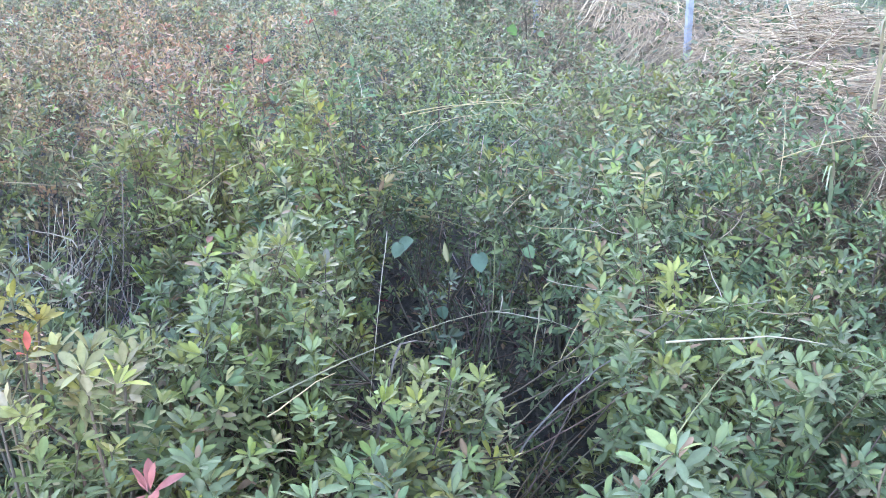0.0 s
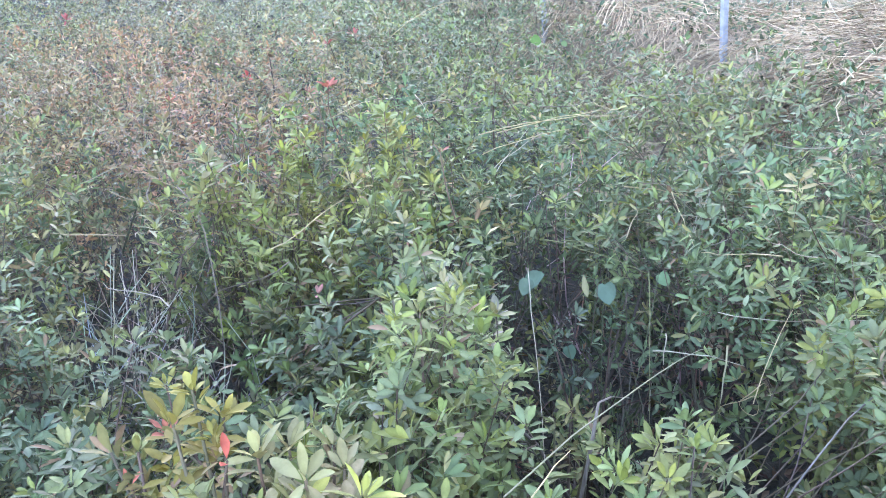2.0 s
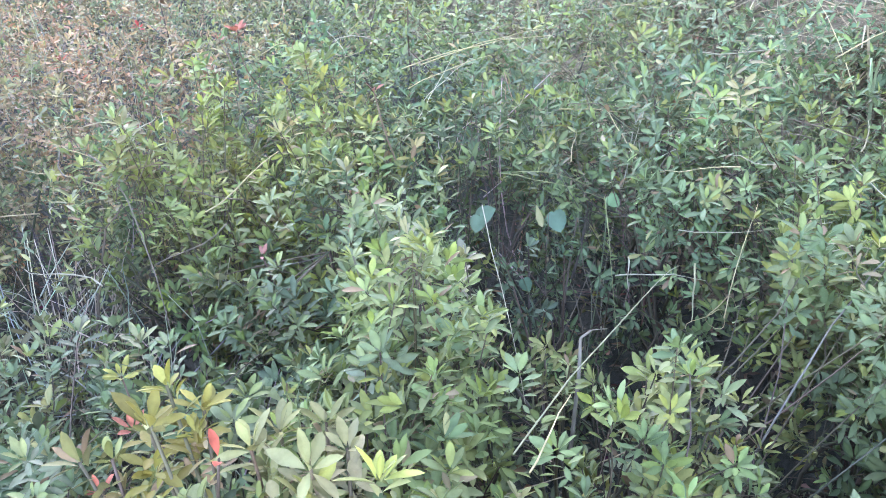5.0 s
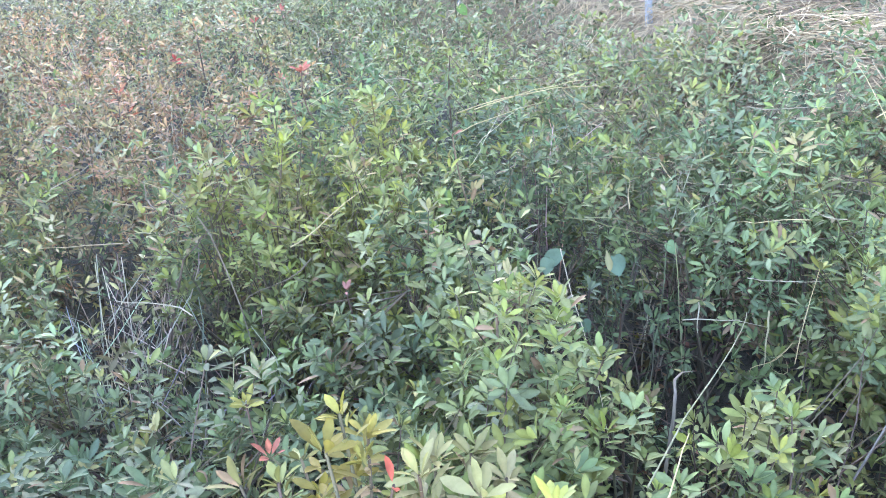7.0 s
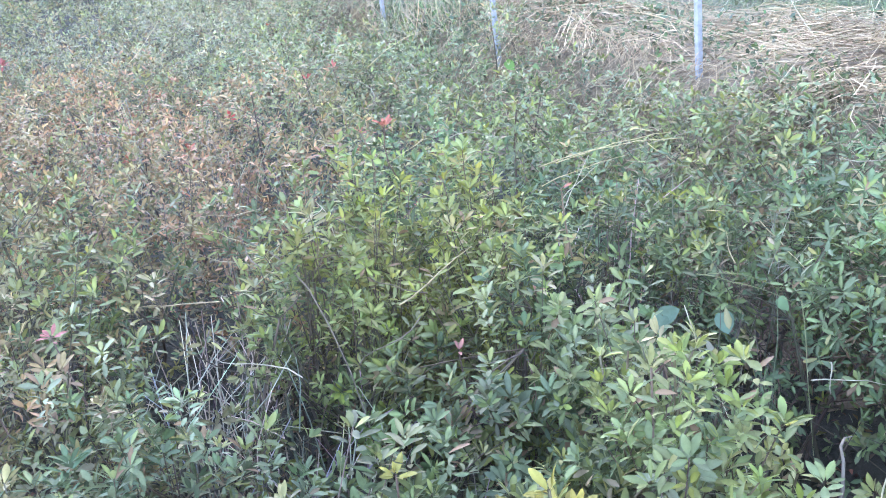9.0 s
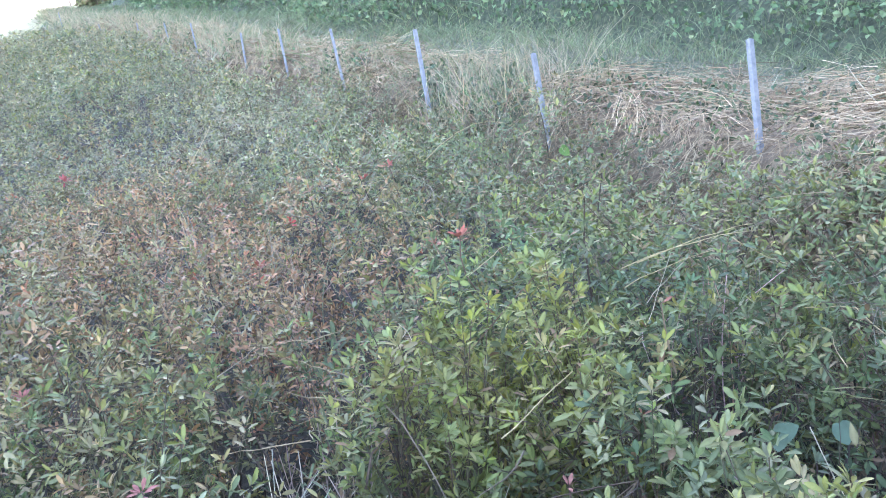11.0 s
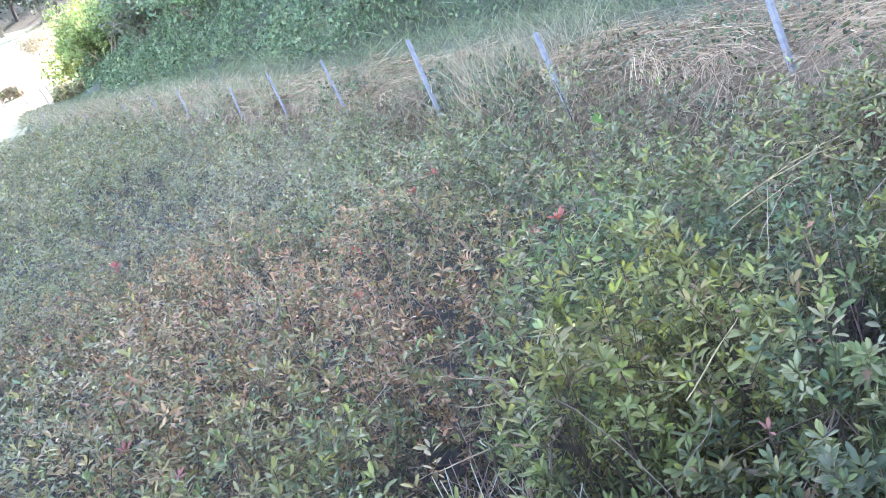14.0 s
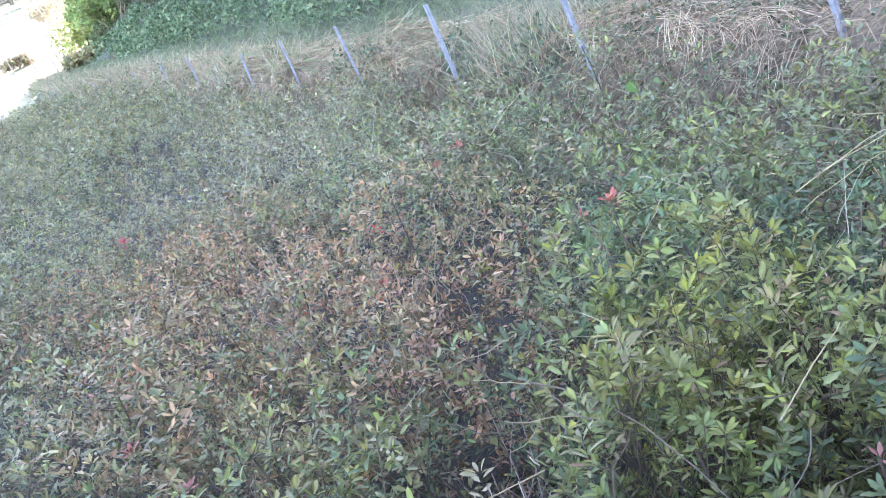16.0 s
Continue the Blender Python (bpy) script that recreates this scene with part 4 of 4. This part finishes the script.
round_leaf_weed([(-0.07, 1.80, 0.71, 0.044, (0.5, -0.3, 0.35), (0.085, 0.13, 0.085)), (-0.088, 1.795, 0.697, 0.034, (-0.3, -0.3, -0.7), (0.08, 0.12, 0.08)), (0.082, 1.90, 0.632, 0.046, (0.1, -0.3, -0.7), (0.078, 0.122, 0.082)),
                 (0.19, 1.88, 0.66, 0.032, (0.3, -0.2, -0.4), (0.1, 0.16, 0.08)), (0.0, 1.86, 0.53, 0.03, (0.2, -0.3, -0.6), (0.06, 0.1, 0.06))],
                (0.06, 1.86), "pale round-leaved weed climbing out of the gap")
withered = blades(np.array([[0.012, 1.75, 0.73]]), np.array([[0.1, -0.1, -0.9]]), np.array([[-0.3, -0.8, 0.2]]), np.array([0.044]), np.array([0.015]), np.array([(0.16, 0.155, 0.085)]), (FINE_P, FINE_F))
tagged(part("withered_leaf", withered, BROAD), "pale withered leaf hanging curled beside the weed", "leaf")
round_leaf_weed([(0.255, 4.4, 0.94, 0.06, (0.5, -0.2, -0.6), (0.065, 0.12, 0.03)), (0.40, 4.5, 0.91, 0.035, (0.4, -0.2, -0.4), (0.09, 0.13, 0.05))],
                (0.3, 4.5), "bright green broad-leaved weed beside the straw")


def leaves_of(g, parent, count=999, label=""):
    """Each leaf of a whorl as a piece of its own."""
    k = len(FINE_P)
    for w in range(min(count, len(g[0]) // k)):
        part("leaf", (g[0][w * k:(w + 1) * k], FINE_F, g[2][w * k:(w + 1) * k]), LEAF, parent, label)


# ---- red autumn shoots ----
def red_shoot(x, y, z, count, size, colour):
    g = whorls(np.array([[0.0, 0, 0]]), unit(np.array([[0.1, -0.25, 0.9]])), np.array(colour), size, 2)
    thing = new("red_azalea_shoot")
    thing.location = (x, y, z)
    c = (np.array(colour)[None] * 0.42 + 0.03) * (1 + 0.2 * rng.normal(size=(len(g[0]), 1)))
    stem = part("stem", tubes(curve_pts(np.array([[0.02, 0.03, -0.14]]), np.array([[0.0, 0, 0]]), 0.0, 4, 0.01), np.array([0.002]), np.array([0.0014]), shade((0.12, 0.085, 0.06), 1), 4), BARK, thing, "thin brown stem")
    leaves_of((g[0], g[1], np.clip(c, 0.01, 0.8)), stem, count, "scarlet leaf")
    tagged(thing, "azalea shoot turned scarlet among green bushes", "shoot", "red shoots")


for x, y, z, count, size, colour in (
    (-0.485, 2.43, 1.04, 10, 0.036, (0.5, 0.13, 0.07)), (-0.54, 2.5, 1.02, 8, 0.034, (0.42, 0.15, 0.08)), (-0.965, 3.82, 0.95, 9, 0.04, (0.6, 0.07, 0.04)),
    (-0.444, 0.985, 0.865, 2, 0.052, (0.65, 0.1, 0.04)), (-0.243, 0.80, 0.80, 7, 0.05, (0.46, 0.13, 0.1)), (-0.57, 1.19, 0.79, 5, 0.036, (0.55, 0.16, 0.09)),
    (-0.6, 1.13, 0.76, 4, 0.034, (0.6, 0.14, 0.07)), (-0.227, 1.882, 0.965, 3, 0.034, (0.45, 0.16, 0.09)), (-1.10, 1.80, 0.86, 9, 0.036, (0.5, 0.17, 0.14)),
    (-1.2, 1.72, 0.86, 9, 0.036, (0.45, 0.15, 0.12)),
    (-0.46, 1.72, 0.76, 4, 0.03, (0.45, 0.17, 0.12)), (-0.66, 4.07, 1.04, 8, 0.045, (0.5, 0.1, 0.06)), (-0.55, 4.1, 1.07, 8, 0.045, (0.45, 0.1, 0.06)),
    (-2.1, 5.0, 1.2, 9, 0.06, (0.5, 0.1, 0.08)), (-0.3, 1.83, 0.80, 4, 0.03, (0.45, 0.2, 0.12)), (-1.45, 2.32, 0.90, 8, 0.036, (0.42, 0.13, 0.1)),
    (-1.62, 2.6, 0.93, 8, 0.036, (0.42, 0.13, 0.1)), (0.55, 0.97, 0.74, 5, 0.034, (0.5, 0.4, 0.05)), (-0.6, 1.3, 0.80, 8, 0.035, (0.42, 0.38, 0.06)),
):
    red_shoot(x, y, z - 0.02, count, size * 0.66, colour)


def tall_shoots(cx, cy, tips, size, colour, words="tall yellow-orange azalea shoots rising over the field"):
    """A few tall leafy shoots on one plant."""
    foot = float(ground(cx, cy))
    bush = new("azalea_bush")
    bush.location = (cx, cy, foot)
    tips = np.array(tips) - (cx, cy, foot)
    for tip in tips:
        way = unit(tip[None] * (1.2, 1.2, 0.6) + 0.1 * rng.normal(size=(1, 3)))
        tone = np.array(colour) * (1 + 0.12 * rng.normal()) * (1 + 0.03 * rng.normal(size=3))
        limb = part("branch", tubes(curve_pts(np.zeros((1, 3)) - (0, 0, 0.03), tip[None], 0.0, 6, 0.02), np.array([0.0045]), np.array([0.0016]), shade((0.1, 0.078, 0.055), 1), 5), BARK, bush, "thin grey-brown woody branch")
        for low in (0.0, 0.05):
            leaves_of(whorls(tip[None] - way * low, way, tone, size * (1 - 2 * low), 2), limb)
    tagged(bush, words, "bush", "azaleas of the field")


tall_shoots(-0.45, 1.0, [(-0.483, 1.04, 0.893), (-0.50, 1.02, 0.87), (-0.46, 1.05, 0.86)], 0.031, (0.185, 0.165, 0.045))
tall_shoots(-0.43, 0.98, [(-0.37, 0.96, 0.835), (-0.42, 1.0, 0.84), (-0.34, 1.0, 0.82), (-0.48, 0.96, 0.82), (-0.40, 1.05, 0.82), (-0.44, 0.92, 0.81), (-0.55, 1.05, 0.825), (-0.59, 1.08, 0.81), (-0.53, 1.11, 0.81), (-0.36, 1.08, 0.8)], 0.03, (0.16, 0.148, 0.068), "tall tawny azalea shoots rising over the field")
tall_shoots(-0.28, 1.4, [(-0.27, 1.36, 0.83), (-0.22, 1.42, 0.81), (-0.31, 1.44, 0.82), (-0.25, 1.5, 0.8)], 0.03, (0.13, 0.15, 0.065))

# Leaf green lowered here to carry the deep shade of the gap
tall_shoots(0.02, 1.86, [(0.017, 1.88, 0.60), (-0.035, 1.85, 0.575), (0.02, 1.8, 0.5), (0.09, 1.9, 0.56), (0.13, 1.93, 0.62)], 0.025, (0.075, 0.1, 0.062), "thin azalea shoots in the gap, colour darkened for its shade")
tall_shoots(-0.05, 1.46, [(-0.057, 1.475, 0.61), (-0.03, 1.44, 0.59), (-0.085, 1.46, 0.6), (-0.02, 1.5, 0.56)], 0.027, (0.14, 0.15, 0.06), "yellow-green azalea shoots at the edge of the gap")


# ---- weeds along the fence ----
def dry_weeds(u, v, count, height, green):
    x, y = xy(u, v)
    foot = float(ground(x, y))
    thing = new("dry_weed_clump")
    thing.location = (x, y, foot)
    n = count
    a = rng.normal(size=(n, 3)) * (0.13, 0.13, 0)
    b = a + np.stack([rng.normal(size=n) * 0.16, rng.normal(size=n) * 0.16, height * rng.uniform(0.45, 1.0, n)], -1)
    tagged(part("dry_tuft", ribbons(curve_pts(a, b, 0.0, 5, 0.05), rng.uniform(0.003, 0.007, n), shade((0.27, 0.235, 0.15), n, 0.25)), STRAW, thing, "pale dry grass tuft"), kind="stuff")
    if green:
        m = green
        q = rng.normal(size=(m, 2)) * 0.13
        P = np.stack([q[:, 0], q[:, 1], ground(x + q[:, 0], y + q[:, 1]) - foot + rng.uniform(0.02, 0.1 + 0.5 * height, m) * np.exp(-(q ** 2).sum(-1) / 0.03)], -1)
        L = rng.uniform(0.018, 0.042, m) * (1.0 if u < 1.8 else 1.45)
        tagged(part("creeper", blades(P, rng.normal(size=(m, 3)), rng.normal(size=(m, 3)) + (-0.3, -0.6, 0.8), L, L * 0.62, shade((0.08, 0.108, 0.06), m, 0.25), (MID_P, MID_F)), BROAD, thing, "green creeper leaves"), kind="stuff")
    tagged(thing, "clump of pale dry weeds with green creeper by the fence", "weeds", "weeds along the fence")


for u, v, count, height, green in (
    (2.1, 0.1, 60, 0.42, 130), (2.4, 0.3, 20, 0.4, 200), (2.5, 0.05, 90, 0.52, 160), (2.85, -0.02, 40, 0.45, 260), (3.08, -0.14, 24, 0.34, 260), (3.3, 0.25, 20, 0.34, 200),
    (4.4, -0.15, 16, 0.36, 260), (5.2, 0.2, 20, 0.4, 160), (4.6, 0.15, 60, 0.35, 120), (4.8, 0.3, 30, 0.5, 60), (1.75, 0.3, 25, 0.4, 40), (-0.5, 0.5, 12, 0.3, 110),
    (0.75, 0.45, 10, 0.2, 230), (0.5, 0.4, 6, 0.14, 190), (1.05, 0.42, 8, 0.2, 220), (-0.2, 0.38, 6, 0.14, 150), (0.1, 0.42, 6, 0.14, 150), (1.4, 0.3, 8, 0.3, 160),
    (0.35, -0.02, 5, 0.16, 120), (0.7, 0.0, 5, 0.16, 120), (1.1, -0.03, 5, 0.18, 120), (-0.35, -0.1, 5, 0.16, 120), (-0.8, -0.25, 5, 0.18, 120),
):
    dry_weeds(u, v, count, height, green)
for u, v, count, height, green in (
    (0.3, 0.55, 8, 0.25, 70), (1.25, 0.35, 8, 0.25, 70), (-1.1, 0.1, 10, 0.25, 80), (0.95, 0.75, 8, 0.25, 60), (6.6, 0.1, 40, 0.55, 60), (8.5, 0.1, 40, 0.55, 90),
    (10.5, 0.0, 50, 0.6, 120), (12.5, 0.1, 50, 0.6, 120), (15.5, 0.1, 60, 0.7, 120),
):
    dry_weeds(u, v, count, height, green)


def broad_grass(x, y, count, height):
    """A tuft of broad pale blades bending over beside the straw."""
    foot = float(ground(x, y))
    thing = new("broad_grass_tuft")
    thing.location = (x, y, foot)
    for k in range(count):
        turn = rng.uniform(2.4, 6.6)
        out, up = rng.uniform(0.12, 0.3), height * rng.uniform(0.6, 1.0)
        q = np.linspace(0, 1, 7)
        run = out * q ** 1.6
        pts = np.stack([0.03 * rng.normal() + run * math.cos(turn), 0.03 * rng.normal() + run * math.sin(turn), -0.02 + up * (1.75 * q - 0.95 * q ** 3)], -1)
        part("blade", ribbons(pts[None], np.array([rng.uniform(0.008, 0.014)]), shade(((0.17, 0.185, 0.1), (0.24, 0.215, 0.13))[k % 2], 1, 0.15), np.array([[0.1, 0.2, 1.0]])), BLADE, thing)
    tagged(thing, "tuft of broad pale grass blades bending over the straw", "grass", "grass tufts by the straw")


for x, y, count, height in ((1.02, 2.36, 9, 0.46), (1.22, 2.62, 8, 0.42), (0.92, 2.62, 6, 0.44)):
    broad_grass(x, y, count, height)
tall = xy(3.3, 0.55)
zt = float(ground(*tall))
for k in range(3):
    dry_stem(((tall[0] + 0.05 * k, tall[1], zt), (tall[0] + 0.03 * k - 0.02, tall[1], zt + 0.3), (tall[0] - 0.03 + 0.04 * k, tall[1] + 0.05, zt + 0.62 - 0.1 * k)), 0.005, TAN, "tall dry weed stalk beyond the fence")


# ---- shrubs and trees in the sun beyond the bank ----
def shrub(x, y, spread, height, colour, leaves, words, leaf=0.14):
    foot = float(ground(x, y))
    thing = new("shrub")
    thing.location = (x, y, foot)
    lobes = rng.normal(size=(7, 3)) * (spread * 0.45, spread * 0.45, height * 0.2) + (0, 0, height * 0.55)
    P = lobes[rng.integers(0, 7, leaves)] + unit(rng.normal(size=(leaves, 3))) * (spread * 0.42, spread * 0.42, height * 0.32) * rng.uniform(0.5, 1.1, (leaves, 1))
    P[:, 2] = P[:, 2].clip(0.05)
    L = rng.uniform(leaf, 2.1 * leaf, leaves)
    part("crown", blades(P, rng.normal(size=(leaves, 3)), rng.normal(size=(leaves, 3)) + (0, 0, 0.8), L, L * 0.6, shade(colour, leaves, 0.25)), BROAD, thing)
    a = rng.normal(size=(6, 3)) * (0.1, 0.1, 0) - (0, 0, 0.1)
    part("branchwork", tubes(curve_pts(a, lobes[:6], 0.1, 5, 0.1), np.full(6, 0.29 * leaf), np.full(6, 0.085 * leaf), shade((0.2, 0.16, 0.12), 6), 5), BARK, thing)
    tagged(thing, words, "shrub", "shrubs beyond the bank")


def tree(x, y, height, spread, colour, leaves):
    foot = float(ground(x, y))
    thing = new("tree")
    thing.location = (x, y, foot)
    trunk = np.array([[[0, 0, -0.3], [0.1, 0.05, height * 0.25], [0.0, 0.2, height * 0.5], [0.15, 0.1, height * 0.8]]], float)
    part("trunk", tubes(trunk, np.array([height * 0.028]), np.array([height * 0.008]), shade((0.14, 0.11, 0.09), 1), 9), BARK, thing)
    ends = unit(rng.normal(size=(11, 3))) * (spread, spread, height * 0.24) * rng.uniform(0.55, 1.0, (11, 1)) + (0, 0, height * 0.6)
    starts = np.stack([np.zeros(11) + 0.05, np.zeros(11) + 0.1, rng.uniform(0.3, 0.7, 11) * height], -1)
    for k in range(11):
        part("limb", tubes(curve_pts(starts[k:k + 1], ends[k:k + 1], 0.3, 5, 0.2), np.array([height * 0.011]), np.array([height * 0.003]), shade((0.14, 0.11, 0.09), 1), 6), BARK, thing)
    pick = rng.integers(0, 11, leaves)
    P = ends[pick] + rng.normal(size=(leaves, 3)) * (spread * 0.26, spread * 0.26, height * 0.085)
    L = rng.uniform(0.2, 0.42, leaves)
    part("crown", blades(P, rng.normal(size=(leaves, 3)), rng.normal(size=(leaves, 3)) + (0, 0, 0.7), L, L * 0.6, shade(colour, leaves, 0.25)), BROAD, thing)
    tagged(thing, "dark green tree of the shaded wood beyond the meadow", "tree", "trees beyond the meadow")


def polar(az, dist):
    return -0.9 + dist * math.sin(radians(az)), 0.5 + dist * math.cos(radians(az))


SUNNY = "yellow-green shrub in full sun beyond the bank"
for az, dist, spread, height, colour in ((-11.9, 43, 1.5, 2.3, (0.26, 0.31, 0.1)), (-10.9, 45, 1.6, 2.7, (0.24, 0.31, 0.1)), (-10.0, 40, 1.3, 2.2, (0.2, 0.27, 0.09)), (-9.2, 43, 1.6, 3.2, (0.22, 0.28, 0.09)),
                                         (-13.0, 38, 0.7, 0.7, (0.3, 0.28, 0.15)), (-8.3, 41, 1.5, 3.0, (0.2, 0.26, 0.09)),
                                         (-10.6, 37, 1.2, 1.8, (0.2, 0.26, 0.09)), (-11.2, 38.5, 1.2, 1.8, (0.22, 0.28, 0.1)), (-9.6, 36, 1.2, 1.9, (0.17, 0.23, 0.09))):
    x, y = polar(az, dist)
    shrub(x, y, spread, height, colour, 1700, SUNNY, 0.10)
for az, dist, spread, height in ((-12.4, 59, 1.7, 3.0), (-16.2, 54, 0.9, 0.8), (-13.6, 76, 1.6, 1.6), (-21.0, 58, 1.2, 1.0)):
    x, y = polar(az, dist)
    shrub(x, y, spread, height, (0.3, 0.25, 0.15), 1300, "tan autumn shrub on the sunny meadow", 0.10)
for k in range(30):
    x, y = polar(-29 + 0.78 * k + lay.uniform(-0.4, 0.4), 99 + 7 * (k % 3) + lay.uniform(-2, 2))
    tree(x, y, lay.uniform(7, 9), lay.uniform(3.6, 4.8), (0.06, 0.085, 0.055), 1900)


def wooden_stake(az, dist, tall):
    """A thin weathered stake standing in the meadow."""
    x, y = polar(az, dist)
    z = float(ground(x, y))
    a, b = np.array([[x, y, z - 0.3]]), np.array([[x - 0.12 * tall, y, z + tall]])
    tagged(part("wooden_stake", tubes(curve_pts(a, b, 0.0, 4, 0.02), np.array([0.035]), np.array([0.025]), np.array([(0.24, 0.19, 0.15)]), 7), BARK), "thin dark weathered stake standing in the meadow", "stake", "stakes in the meadow")


for az, dist, tall in ((-16.6, 50, 1.3), (-15.4, 47, 1.5), (-14.4, 40, 0.8), (-14.0, 39, 0.9), (-13.6, 38, 0.8)):
    wooden_stake(az, dist, tall)
# Bank shrub greens raised: sun glare is put into the leaf colour
for k in range(46):
    bu = -4 + 34 * lay.uniform() ** 1.1
    bv = 2.9 + 0.35 * float(wave(bu, 0.0, 0.7, 3)) + lay.uniform(0.2, 2.0) + 0.03 * max(bu, 0)
    x, y = xy(bu, bv)
    big = 0.6 + 0.022 * max(bu, 0)
    shrub(x, y, big * lay.uniform(0.7, 1.3), big * lay.uniform(0.8, 1.3), [c * lay.uniform(0.85, 1.15) for c in ((0.13, 0.185, 0.098), (0.1, 0.145, 0.083), (0.155, 0.2, 0.105))[k % 3]], 900, "dense green shrub growing on the shaded bank", 0.036 + 0.002 * max(bu, 0))


def white_rail(az, dist):
    """A short white rail fence on the far slope."""
    x, y = polar(az, dist)
    z = float(ground(x, y))
    thing = new("white_rail_fence")
    thing.matrix_world = pose(x, y, z, 0, 0, 12)

    def bar(name, a, b, r):
        bm = bmesh.new()
        bmesh.ops.create_cube(bm, size=1)
        size = [abs(b[k] - a[k]) + 2 * r for k in range(3)]
        bmesh.ops.transform(bm, verts=bm.verts, matrix=Matrix.Translation([(a[k] + b[k]) / 2 for k in range(3)]) @ Matrix.Diagonal((*size, 1)))
        bmesh.ops.bevel(bm, geom=list(bm.edges), offset=r * 0.4, segments=2, affect="EDGES")
        me = bpy.data.meshes.new(name)
        bm.to_mesh(me)
        bm.free()
        me.materials.append(WHITE)
        new(name, me).parent = thing

    for k in range(5):
        bar("post", (k * 1.2 - 3.6, 0, -0.2), (k * 1.2 - 3.6, 0, 1.0), 0.05)
    for h in (0.35, 0.65, 0.95):
        bar("rail", (-3.7, -0.08, h), (1.3, -0.08, h), 0.04)
    tagged(thing, "white painted rail fence on the sunny slope", "fence")


white_rail(-14.6, 90)
n = 4500
u = 20 + 40 * rng.uniform(0, 1, n)
v = -22 + 20 * rng.uniform(0, 1, n)
wide = xy(u, v)
free = (wide[0] < -8.2 - 0.1 * (wide[1] - 22)) | (u > 38)
u, v = u[free], v[free]
grass("meadow_grass", "bright straw-coloured grass in full sun", u, v, 0.15, 0.5, 0.03 + 0 * u, [(0.17, 0.17, 0.07), (0.23, 0.2, 0.105), (0.13, 0.155, 0.055)])
